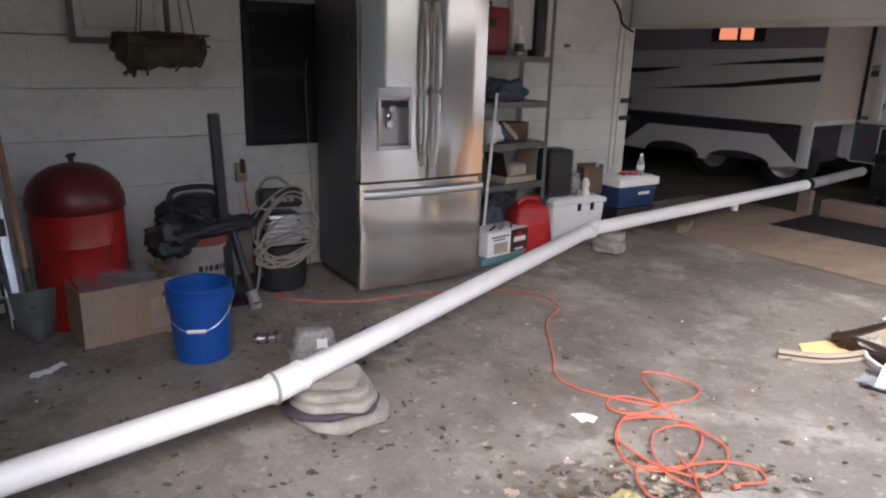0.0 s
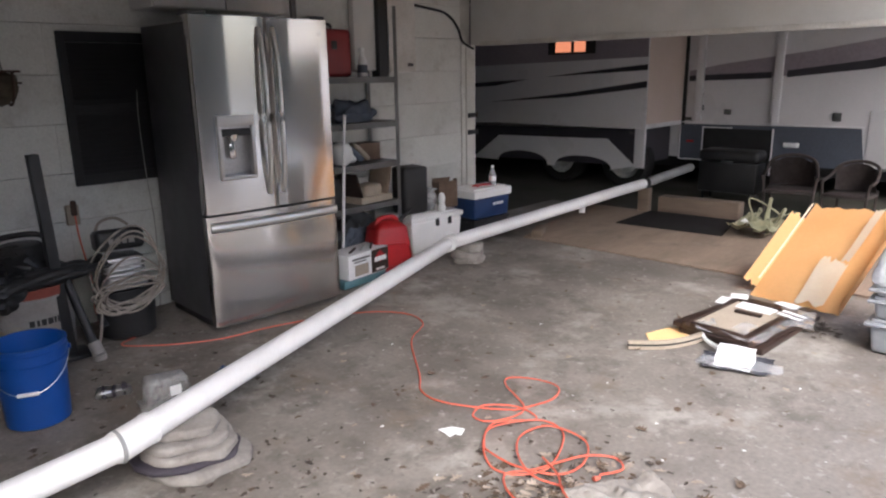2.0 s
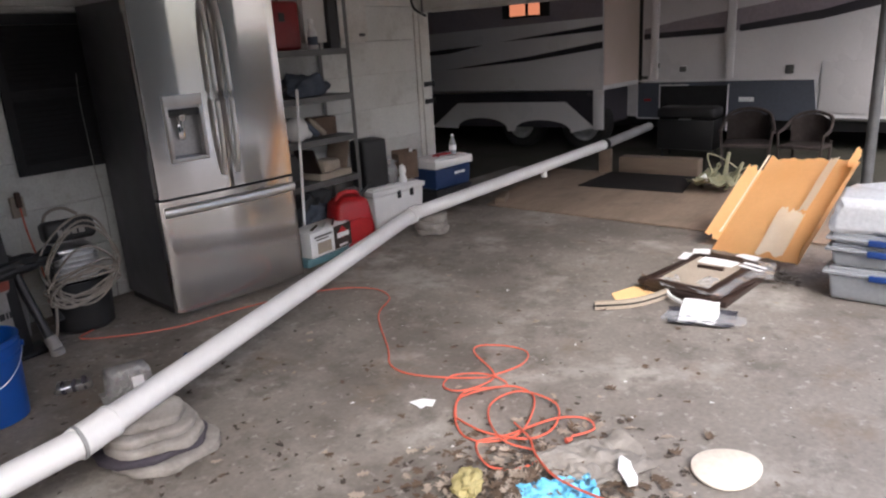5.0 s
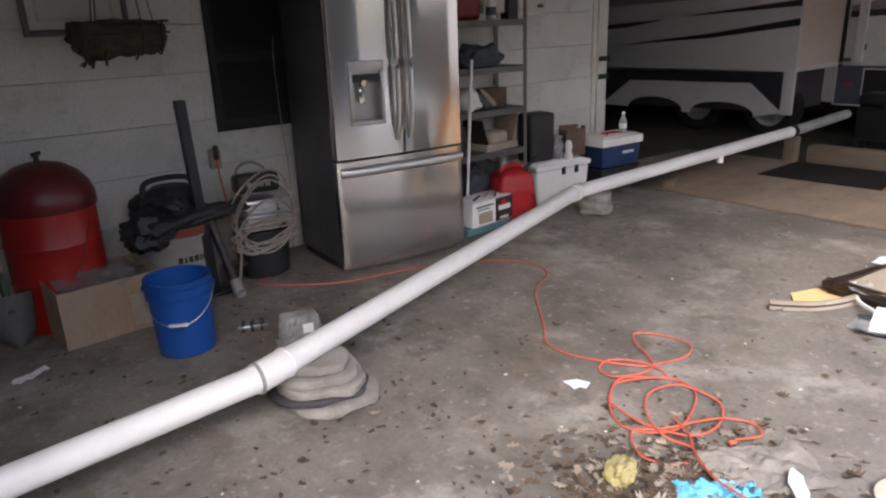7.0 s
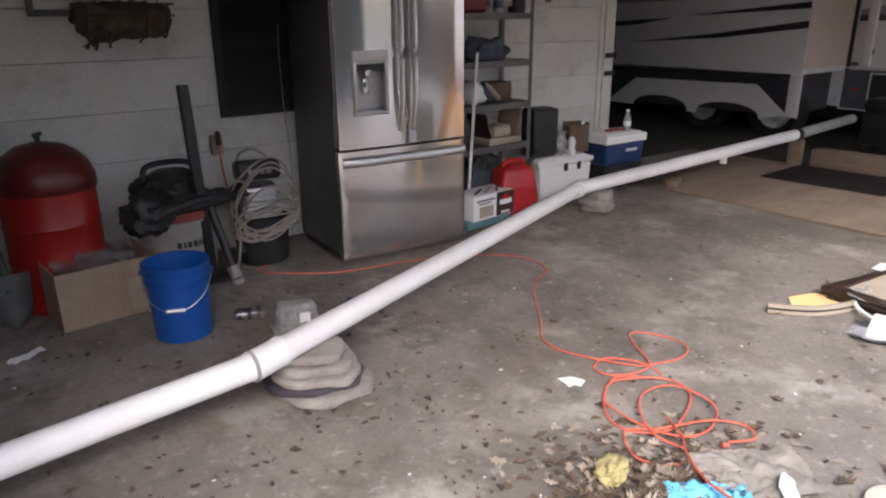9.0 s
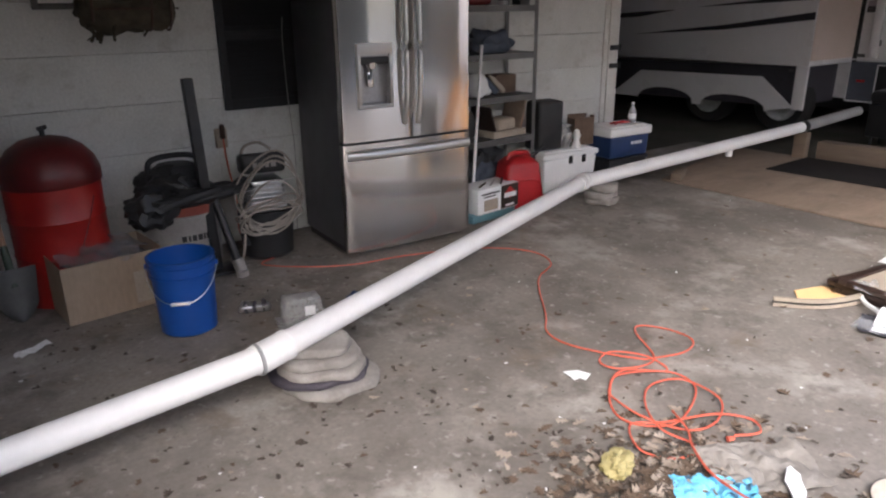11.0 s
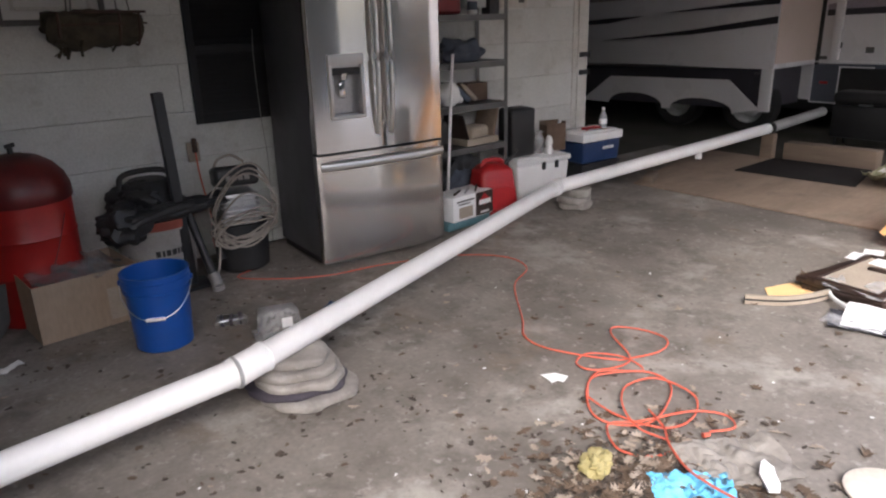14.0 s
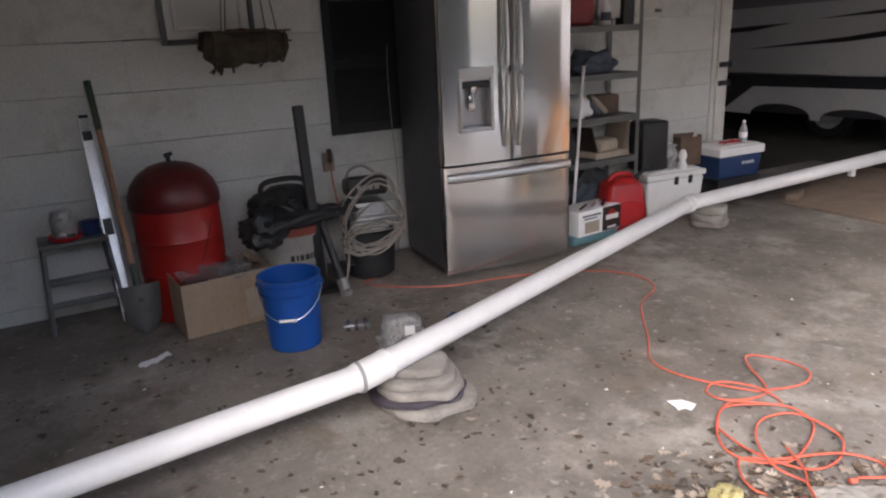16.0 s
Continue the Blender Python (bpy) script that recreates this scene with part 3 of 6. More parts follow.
stack = thing("stone_stack", pose(1.245, 2.425, 0, 0, 0, -27) @ Matrix.Diagonal((1.0, 1.12, 1.02, 1)), "stack of rounded grey edging stones propping the pipe", "stones", "stone stacks")
for i, (w, d, h, z, mt, dx, rz) in enumerate(((0.20, 0.165, 0.042, 0, STONE, 0.025, 0), (0.205, 0.16, 0.034, 0.040, SLATE, -0.02, 4), (0.182, 0.148, 0.04, 0.072, STONE, -0.005, -3), (0.165, 0.135, 0.042, 0.108, STONE, -0.012, 8), (0.135, 0.115, 0.042, 0.147, STONE, -0.015, 0))):
    stone("stone", w, d, h, 1.3 + 0.25 * i, mt, pose(dx, 0.012 * math.sin(i * 2.0), z, 0, 0, rz), stack)
stack = thing("stone_stack", pose(4.27, 3.57, 0, 0, 0, -20), "small stack of flat pale stones under the pipe", "stones", "stone stacks")
for i, (w, d, h, z) in enumerate(((0.135, 0.12, 0.055, 0), (0.145, 0.125, 0.055, 0.052), (0.12, 0.11, 0.058, 0.103))):
    stone("stone", w, d, h, 4.1 + 1.3 * i, STONE, pose(0.012 * (-1) ** i, 0, z, 0, 0, 40 * i), stack)
bm = cut_box((-0.05, -0.06, 0), (0.05, 0.06, SUP.z - PR - 0.002), 0.005)
tagged(link("wooden_post_block", bm, WOOD, m=pose(SUP.x, SUP.y, 0, 0, 0, 5)), "pale upright wood block propping the pipe", "wood block")
tagged(link("wood_offcut", cut_box((-0.14, -0.045, 0), (0.14, 0.045, 0.06), 0.006), WOOD, m=pose(5.40, 3.66, 0.0175, 0, 0, 25)), "rough wood offcut lying on the plywood corner", "wood offcut")
tagged(link("timber_sleeper", rough_up(cut_box((-0.09, -0.42, 0), (0.09, 0.42, 0.18), 0.012), 0.004, 8), WOOD, m=pose(7.22, 2.89, 0, 0, 0, 4)), "weathered timber sleeper at the edge of the board", "timber")
bm = prism([(5.235, 3.72), (5.24, 1.45), (5.25, -0.6), (7.1, -0.6), (7.12, 2.3), (7.06, 4.12), (6.2, 3.96)], 0.002, 0.017, 0.002)
tagged(link("plywood_sheet", bm, PLY), "dirty beige plywood sheet lying at the opening", "plywood")
bm = prism([(6.27, 3.34), (6.35, 2.31), (7.10, 2.46), (7.05, 3.36)], 0.0175, 0.027, 0.003)
tagged(link("door_mat", rough_up(bm, 0.002, 9), RUG), "flat charcoal rug on the plywood", "rug")

# ---- by the north wall ----


def bucket():
    b = thing("bucket", pose(0.975, 3.305, 0, 0, 0, -25), "blue plastic five gallon bucket with a wire handle", "bucket")
    part("pail", lathe([(0, 0.004), (0.122, 0.0), (0.130, 0.006), (0.143, 0.285), (0.152, 0.286), (0.153, 0.296), (0.146, 0.30), (0.146, 0.315), (0.155, 0.318), (0.156, 0.345), (0.150, 0.349), (0.151, 0.366), (0.156, 0.368), (0.156, 0.376), (0.146, 0.376), (0.138, 0.30), (0.126, 0.012), (0, 0.012)], 44), BLUE, b)
    pts = []
    for i in range(25):
        a = math.pi * i / 24
        pts.append(Vector((0.160 * math.cos(a), -0.162 * math.sin(a) * 0.98 - 0.004, 0.325 - 0.145 * math.sin(a))))
    part("bail", tube(pts, 0.0022, 6), ALU, b, "thin wire bail")
    part("grip", rod(pts[10], pts[14], 0.009, 10), PVC, b, "white plastic grip")
    for s in (1, -1):
        part("ear", rod((s * 0.150, 0, 0.325), (s * 0.166, 0, 0.325), 0.014, 12), BLUE, b)


bucket()


def open_box():
    b = thing("cardboard_box", pose(0.505, 3.665, 0, 0, 0, 5), "open brown cardboard box full of clear packaging", "box")
    w, d, h, t = 0.50, 0.40, 0.295, 0.005
    part("panel", cut_box((0, 0, 0), (w, t, h), 0.001, 1), CARD, b)
    part("panel", cut_box((0, d - t, 0), (w, d, h), 0.001, 1), CARD, b)
    part("panel", cut_box((0, t, 0), (t, d - t, h), 0.001, 1), CARD, b)
    part("panel", cut_box((w - t, t, 0), (w, d - t, h), 0.001, 1), CARD, b)
    part("base", cut_box((t, t, 0.002), (w - t, d - t, 0.008)), CARD, b)
    part("stain", cut_box((0.33, -0.0012, 0.03), (0.42, 0.0, 0.20), 0.0004, 1), LINER, b)
    for i, (x, y) in enumerate(((0.14, 0.13), (0.34, 0.12), (0.24, 0.27), (0.40, 0.30))):
        s = tagged(link("plastic_packaging", sheet(0.24, 0.2, 14, 12, 0.10, 9, 3.1 * i, 0.001), FILM, m=pose(0.49 + x, 3.69 + y, 0.225, 8 * i, 5, 40 * i)), "crumpled clear plastic packaging in the box", "packaging", "packaging in the box")


open_box()

smoker = thing("barrel_smoker", pose(0.605, 4.15, 0, 0, 0, 10), "red steel drum smoker with a sooty domed lid", "smoker")
SLIM = Matrix.Diagonal((0.87, 0.87, 1, 1))
part("drum", moved(lathe([(0, 0.03), (0.262, 0.03), (0.27, 0.0), (0.272, 0.03), (0.268, 0.045), (0.266, 0.25), (0.272, 0.26), (0.266, 0.27), (0.266, 0.44), (0.272, 0.45), (0.266, 0.46), (0.268, 0.625), (0.277, 0.63), (0.277, 0.645), (0.262, 0.645), (0, 0.64)], 48), SLIM), RED, smoker, "bright red drum")
part("lid", moved(lathe([(0.276, 0.625), (0.281, 0.632), (0.279, 0.69), (0.266, 0.72), (0.255, 0.75), (0.205, 0.805), (0.135, 0.845), (0.06, 0.862), (0, 0.865)], 48), SLIM), SOOT, smoker, "dark red domed lid with soot")
part("vent", join(rod((0, 0, 0.86), (0, 0, 0.895), 0.013, 12), rod((-0.02, 0, 0.9), (0.025, 0.0, 0.908), 0.011, 10)), BLACK, smoker, "small black knob")
part("bracket", moved(cut_box((0.262, -0.03, 0.60), (0.30, 0.03, 0.628), 0.004), SLIM), ALU, smoker)
part("seam", tube([Vector((0.2345 * math.cos(a), 0.2345 * math.sin(a), 0.56 - 0.28 * i / 8)) for i, a in enumerate([-1.0 - 0.07 * k for k in range(9)])], 0.003, 6), SOOT, smoker)


def vacuum():
    v = thing("shop_vacuum", pose(1.235, 4.135, 0, 0, 0, 8), "pale grey shop vacuum with an orange band and black motor head", "vacuum cleaner")
    dr_ = part("drum", lathe([(0, 0.05), (0.19, 0.05), (0.20, 0.06), (0.215, 0.36), (0.222, 0.365), (0.222, 0.375), (0, 0.375)], 40), VACGREY, v)
    part("band", lathe([(0.2, 0.372), (0.224, 0.376), (0.226, 0.425), (0.20, 0.43), (0, 0.43)], 40), VACRED, v, "faded orange collar")
    part("head", join(lathe([(0, 0.43), (0.215, 0.428), (0.222, 0.45), (0.20, 0.50), (0.15, 0.52), (0.13, 0.60), (0.10, 0.635), (0, 0.64)], 36), moved(cut_box((-0.19, -0.06, 0.50), (0.15, 0.06, 0.60), 0.03, 3), pose(0, 0, 0))), BLACK, v, "black motor head")
    part("carry_handle", tube(smoothed([(-0.16, 0, 0.58), (-0.14, 0, 0.67), (0.0, 0, 0.685), (0.12, 0, 0.66), (0.14, 0, 0.58)], 6), 0.016, 10), BLACK, v)
    part("hose", tube(smoothed([(-0.27, -0.12, 0.36), (-0.20, -0.21, 0.44), (0.02, -0.23, 0.49), (0.22, -0.2, 0.485), (0.36, -0.12, 0.49), (0.34, -0.08, 0.28), (0.31, -0.16, 0.10)], 8), 0.026, 12), BLACK, v, "black ribbed hose")
    for cx, cy, cz, rx, ry, rz in ((-0.20, -0.10, 0.43, 0.15, 0.13, 0.12), (0.06, -0.19, 0.475, 0.30, 0.06, 0.05), (-0.06, -0.02, 0.53, 0.17, 0.15, 0.10)):
        bm = bmesh.new()
        bmesh.ops.create_icosphere(bm, subdivisions=4, radius=1)
        for q in bm.verts:
            k = 1 + 0.30 * noise.noise(q.co * 2.2 + Vector((cx * 9, 0, 0))) + 0.13 * noise.noise(q.co * 6)
            q.co = Vector((cx + q.co.x * rx * k, cy + q.co.y * ry * k, cz + q.co.z * rz * k))
        part("dust_cover", bm, BLACK, v, "black cloth draped over the head")
    for a in (0.6, 2.2, 3.8, 5.3):
        part("caster", join(rod((0.19 * math.cos(a), 0.19 * math.sin(a), 0.06), (0.19 * math.cos(a), 0.19 * math.sin(a), 0.03), 0.018, 10), rod((0.19 * math.cos(a) - 0.012, 0.19 * math.sin(a), 0.026), (0.19 * math.cos(a) + 0.012, 0.19 * math.sin(a), 0.026), 0.025, 14)), BLACK, v)
    for k, (x0, x1) in enumerate(((-0.10, -0.075), (-0.066, -0.052), (-0.044, -0.02), (-0.012, 0.014), (0.022, 0.032), (0.04, 0.066))):
        a = -math.pi / 2 + (x0 + x1) / 2 / 0.208
        part("lettering", cut_box((-(x1 - x0) / 2, -0.002, 0), ((x1 - x0) / 2, 0.0015, 0.034)), BLACK, dr_, "black bars of lettering", m=pose(0.209 * math.cos(a), 0.209 * math.sin(a), 0.225, 0, 0, math.degrees(a) + 90), smooth=False)


vacuum()

stand = thing("steel_stand", pose(1.32, 3.96, 0, 0, 0, 0), "black square steel post stand with a splayed foot", "stand")
part("post", moved(cut_box((-0.027, -0.027, 0.0), (0.027, 0.027, 1.10), 0.004), pose(0.03, 0, 0.02, 0, -2.2)), BLACK, stand, "black square tube")
part("base", cut_box((-0.11, -0.09, 0), (0.13, 0.09, 0.02), 0.004), BLACK, stand)
part("leg", rod((0.05, 0.02, 0.50), (0.11, -0.14, 0.07), 0.024, 14), BLACK, stand)
part("rubber_foot", join(rod((0.107, -0.13, 0.095), (0.118, -0.16, 0.03), 0.034, 14), rod((0.118, -0.16, 0.03), (0.12, -0.162, 0.0), 0.036, 14)), VACGREY, stand, "pale worn rubber foot")


def washer():
    w_ = thing("pressure_washer", pose(1.72, 4.07, 0, 0, 0, -12), "black pressure washer hung with a coiled grey hose", "pressure washer")
    part("base", lathe([(0, 0.0), (0.13, 0.0), (0.155, 0.02), (0.17, 0.26), (0.165, 0.30), (0, 0.30)], 32, 0.8), BLACK, w_, "black plastic tub base")
    eng = part("engine", cut_box((-0.10, -0.11, 0.30), (0.10, 0.08, 0.50), 0.02, 3), ALU, w_, "dull silver finned motor")
    for k in range(6):
        part("fin", cut_box((-0.115, -0.12, 0.33 + 0.028 * k), (0.115, 0.085, 0.341 + 0.028 * k), 0.003, 1), ALU, eng)
    part("shroud", moved(cut_box((-0.13, -0.12, 0), (0.13, 0.09, 0.12), 0.03, 3), pose(0, 0, 0.525, -10)), BLACK, w_, "black top shroud")
    for x0, x1 in ((-0.07, -0.045), (-0.035, -0.01), (0.0, 0.025), (0.035, 0.065)):
        part("lettering", cut_box((x0, -0.1415, 0.585), (x1, -0.137, 0.615)), VACGREY, w_, "pale bars of lettering", smooth=False)
    part("carry_handle", tube(smoothed([(-0.11, 0.06, 0.6), (-0.08, 0.05, 0.68), (0.0, 0.03, 0.705), (0.07, 0.02, 0.66)], 6), 0.009, 10), HOSE, w_)
    rnd = random.Random(5)
    for k in range(10):
        cx = rnd.uniform(-0.02, 0.02)
        if k < 3:
            cz, rx, rz = 0.44 + rnd.uniform(-0.02, 0.02), rnd.uniform(0.165, 0.19), rnd.uniform(0.19, 0.225)
        else:
            cz, rx, rz = 0.335 + rnd.uniform(-0.05, 0.05), rnd.uniform(0.145, 0.19), rnd.uniform(0.06, 0.13)
        ph = rnd.uniform(0, 6)
        pts = [Vector((cx + rx * math.cos(a) + 0.012 * math.sin(2 * a + ph), -0.165 - 0.02 * (k % 3) + 0.03 * math.cos(a + ph) - 0.02 * math.sin(a), cz + rz * math.sin(a) + 0.03 * math.cos(a) + 0.012 * math.sin(3 * a + ph))) for a in [2 * math.pi * i / 36 for i in range(36)]]
        part("hose_loop", tube(pts, 0.0062, 8, True), HOSE, w_)
    part("hose_end", tube(smoothed([(-0.15, -0.17, 0.32), (-0.165, -0.19, 0.18), (-0.19, -0.2, 0.06), (-0.22, -0.16, 0.012)], 8), 0.007, 8), HOSE, w_)


washer()

# low step stool with a jar on it
stool = thing("step_stool", pose(0.065, 4.27, 0, 0, 0, 3), "old grey metal step stool against the wall", "stool")
part("seat", cut_box((-0.17, -0.125, 0.475), (0.17, 0.125, 0.50), 0.006), SHELFGREY, stool)
for sx in (-1, 1):
    for sy in (-1, 1):
        part("leg", rod((sx * 0.155, sy * 0.105, 0.476), (sx * 0.185, sy * 0.15, 0.0), 0.013, 12), POLE, stool)
for sy, z in ((-1, 0.29), (-1, 0.17), (1, 0.23)):
    f = 1 - z / 0.476
    part("rung", cut_box((-0.155 - 0.03 * f, sy * (0.105 + 0.045 * f) - 0.012, z - 0.016), (0.155 + 0.03 * f, sy * (0.105 + 0.045 * f) + 0.012, z + 0.016), 0.003), POLE, stool)
for sx in (-1, 1):
    part("rung", rod((sx * 0.168, -0.12, 0.25), (sx * 0.168, 0.12, 0.25), 0.009, 10), POLE, stool)
jar = thing("plastic_jar", pose(0.035, 4.24, 0.50), "cloudy plastic jar in a red tray on the stool", "jar")
part("jar_body", lathe([(0, 0.012), (0.055, 0.012), (0.062, 0.02), (0.066, 0.12), (0.058, 0.14), (0.055, 0.155), (0, 0.156)], 28), JAR, jar)
part("tray", lathe([(0, 0), (0.075, 0), (0.09, 0.025), (0.086, 0.026), (0.07, 0.01), (0, 0.01)], 28), GASRED, jar, "shallow red tray")
tin = tagged(link("paint_tin", lathe([(0, 0), (0.05, 0), (0.05, 0.07), (0.052, 0.075), (0.047, 0.078), (0, 0.074)], 28), NAVY, m=pose(0.16, 4.28, 0.50)), "small dark blue tin on the stool", "tin")
# spirit level and shovel lean on the wall
lev = thing("spirit_level", pose(0, 0, 0), "long aluminium spirit level leaning against the wall", "level")
a, b = Vector((0.262, 4.10, 0.02)), Vector((0.235, 4.43, 1.13))
d = b - a
lm = Matrix.Translation(a) @ d.to_track_quat("Z", "Y").to_matrix().to_4x4()
L = d.length
part("bar", moved(join(cut_box((-0.03, -0.012, 0), (-0.024, 0.012, L)), cut_box((0.024, -0.012, 0), (0.03, 0.012, L)), cut_box((-0.024, -0.004, 0.05), (0.024, 0.004, L * 0.42)), cut_box((-0.024, -0.004, L * 0.5), (0.024, 0.004, L - 0.14))), lm), ALU, lev)
for z0, z1 in ((0.0, 0.05), (L * 0.42, L * 0.5), (L - 0.14, L - 0.09), (L - 0.012, L)):
    part("end_cap", moved(cut_box((-0.0235, -0.0115, z0), (0.0235, 0.0115, z1)), lm), BLACK, lev, "black end block")
sh = thing("shovel", pose(0, 0, 0), "worn shovel with an ash handle and green grip", "shovel")
a, b = Vector((0.325, 3.93, 0.24)), Vector((0.288, 4.425, 1.31))
c = a.lerp(b, 0.76)
part("handle", rod(a, c, 0.0165, 14), HANDLE, sh, "reddish wooden handle")
part("grip", rod(c, b, 0.018, 14), GREEN, sh, "green painted grip")
part("socket", rod(a - (b - a) * 0.06, a + (b - a) * 0.12, 0.022, 14, 0.019), GREEN, sh)
bm = bmesh.new()
bmesh.ops.create_grid(bm, x_segments=12, y_segments=12, size=0.5)
for v in bm.verts:
    u, w_ = v.co.x * 2, v.co.y + 0.5
    half = 0.105 * (0.75 + 0.25 * w_) if w_ > 0.3 else 0.105 * math.sqrt(max(0.06, w_ / 0.3)) * 0.83
    v.co = Vector((u * half, 0.03 * u * u - 0.02 * w_, 0.27 * w_))
bmesh.ops.solidify(bm, geom=bm.faces[:], thickness=0.003)
part("blade", moved(bm, pose(0.33, 3.87, 0.004, -10)), SHELFGREY, sh, "dull dark steel blade")

# shutter, panel and hanging planter on the wall
shut = thing("louvred_shutter", pose(1.665, WALL_Y - 0.014, 0.865), "closed black louvred shutter on the block wall", "shutter")
for lo, hi in (((0, -0.03, 0), (0.045, -0.002, 0.895)), ((0.575, -0.03, 0), (0.62, -0.002, 0.895)), ((0.0455, -0.03, 0), (0.5745, -0.002, 0.06)), ((0.0455, -0.03, 0.835), (0.5745, -0.002, 0.895)), ((0.0455, -0.03, 0.43), (0.5745, -0.002, 0.475))):
    part("frame", cut_box(lo, hi, 0.003), SHUTTER, shut)
for k in range(26):
    z = 0.075 + k * 0.0295
    if not 0.41 < z < 0.49:
        part("slat", moved(cut_box((0.046, -0.017, -0.002), (0.574, 0.017, 0.002)), pose(0, -0.017, z, 58)), SHUTTER, shut, smooth=False)
part("backing", cut_box((0.046, -0.004, 0.061), (0.574, -0.001, 0.834)), SHUTTER, shut)
wp = thing("framed_panel", pose(0.705, WALL_Y - 0.014, 1.475), "white panel in a dark wooden frame on the wall", "panel")
part("panel", cut_box((0.03, -0.03, 0.032), (0.50, -0.002, 0.68), 0.003), WHITE, wp)
part("moulding", join(cut_box((0.07, -0.04, 0.075), (0.09, -0.0305, 0.64), 0.004), cut_box((0.44, -0.04, 0.075), (0.46, -0.0305, 0.64), 0.004), cut_box((0.0905, -0.04, 0.075), (0.4395, -0.0305, 0.095), 0.004)), TRIM, wp)
for lo, hi in (((0, -0.04, 0), (0.029, -0.001, 0.70)), ((0.501, -0.04, 0), (0.53, -0.001, 0.70)), ((0.0295, -0.04, 0), (0.5005, -0.001, 0.031))):
    part("frame", cut_box(lo, hi, 0.003), SHELFGREY, wp)

pl = thing("hanging_planter", pose(1.10, 4.08, 1.47, 0, 0, -3), "rusty hanging basket planter stuffed with dry brown moss", "planter")
body = lathe([(0, -0.245), (0.05, -0.243), (0.082, -0.235), (0.10, -0.21), (0.107, -0.17), (0.110, -0.12), (0.110, -0.06), (0.110, 0.0), (0.108, 0.06), (0.104, 0.12), (0.098, 0.17), (0.085, 0.205), (0.05, 0.225), (0, 0.23)], 44)
body = moved(body, pose(0, 0, 0, 0, 90, 0))
for v in body.verts:
    if v.co.z > 0.045:
        v.co.z = 0.045 + (v.co.z - 0.045) * 0.3
bmesh.ops.subdivide_edges(body, edges=body.edges[:], cuts=1, use_grid_fill=True)
part("moss_body", rough_up(rough_up(rough_up(body, 0.030, 9, 2.0), 0.016, 26, 4.0), 0.006, 70, 1.0), MOSS, pl, "ragged dry moss filling")
for z, k in ((0.062, 1.0), (0.005, 1.06)):
    part("rim", tube([Vector((0.245 * math.cos(i * math.pi / 16), 0.112 * k * math.sin(i * math.pi / 16), z)) for i in range(32)], 0.006, 6, True), RUST, pl, "rusty wire rim")
for x in (-0.19, 0.09, 0.185):
    part("hoop", tube([Vector((x, 0.118 * math.cos(math.pi * i / 14), 0.06 - 0.165 * math.sin(math.pi * i / 14))) for i in range(15)], 0.007, 6), RUST, pl)
rnd = random.Random(21)
for k in range(14):
    x = rnd.choice((-0.21, -0.19, -0.12, 0.02, 0.07, 0.20)) + rnd.gauss(0, 0.022)
    y, drop = rnd.uniform(-0.09, 0.03), rnd.uniform(0.02, 0.08)
    part("moss_strand", tube(smoothed([(x, y, -0.05), (x + rnd.uniform(-0.02, 0.02), y - 0.01, -0.07 - drop * 0.5), (x + rnd.uniform(-0.03, 0.03), y, -0.08 - drop)], 4), rnd.uniform(0.003, 0.009), 5), MOSS, pl)
for x0, x1 in ((-0.13, -0.05), (-0.11, -0.03), (0.11, 0.06), (0.17, 0.08)):
    part("wire", rod((x0, 0, 0.06), (x1, 0.02, CEIL_Z - 1.472), 0.004, 6), SHELFGREY, pl)
out_ = thing("wall_outlet", pose(1.62, WALL_Y - 0.014, 0.70), "rusty electrical box with a cord on the wall", "outlet")
part("box", cut_box((-0.04, -0.04, -0.06), (0.03, -0.002, 0.06), 0.004), LINER, out_)
part("plug", cut_box((-0.02, -0.07, 0.0), (0.01, -0.041, 0.09), 0.008), RUST, out_)
part("cord", tube(smoothed([(-0.005, -0.06, 0.0), (0.0, -0.07, -0.15), (0.03, -0.08, -0.4), (0.02, -0.1, -0.60), (0.04, -0.2, -0.692)], 6), 0.005, 7), ORANGE, out_)
tagged(link("fridge_cable", tube(smoothed([(2.06, 4.34, 1.42), (2.045, 4.33, 1.25), (2.05, 4.325, 0.9), (2.065, 4.32, 0.6), (2.06, 4.33, 0.3), (2.05, 4.35, 0.03)], 6), 0.003, 6), VACGREY), "thin grey cable hanging beside the refrigerator", "cable")

cab = thing("wall_cabinet", pose(2.12, 4.13, 1.895), "white wall cupboards above the refrigerator", "cabinet")
part("carcass", cut_box((0, 0.02, 0), (0.95, 0.315, 0.32), 0.002), WHITE, cab)
for x0 in (0.005, 0.48):
    part("cupboard_door", cut_box((x0, 0, 0.005), (x0 + 0.465, 0.019, 0.315), 0.004), WHITE, cab)

# ---- shelf unit by the opening ----
shelf = thing("metal_shelf_unit", pose(3.06, 4.08, 0), "grey steel shelving full of garage clutter", "shelves")
for sx in (0, 0.93):
    for sy in (0, 0.33):
        part("post", join(cut_box((sx, sy, 0), (sx + 0.035, sy + 0.004, 2.0)), cut_box((sx + (0 if sx == 0 else 0.031), sy + 0.004, 0), (sx + (0.004 if sx == 0 else 0.035), sy + 0.03, 2.0))), SHELFGREY, shelf)
LEVELS = (0.12, 0.50, 0.82, 1.135, 1.475)
for z in LEVELS:
    part("shelf_board", join(cut_box((0.005, 0.006, z - 0.004), (0.96, 0.36, z), 0.001, 1), cut_box((0.036, -0.003, z - 0.045), (0.929, 0.004, z)), cut_box((0.036, 0.356, z - 0.045), (0.929, 0.362, z - 0.005))), SHELFGREY, shelf)
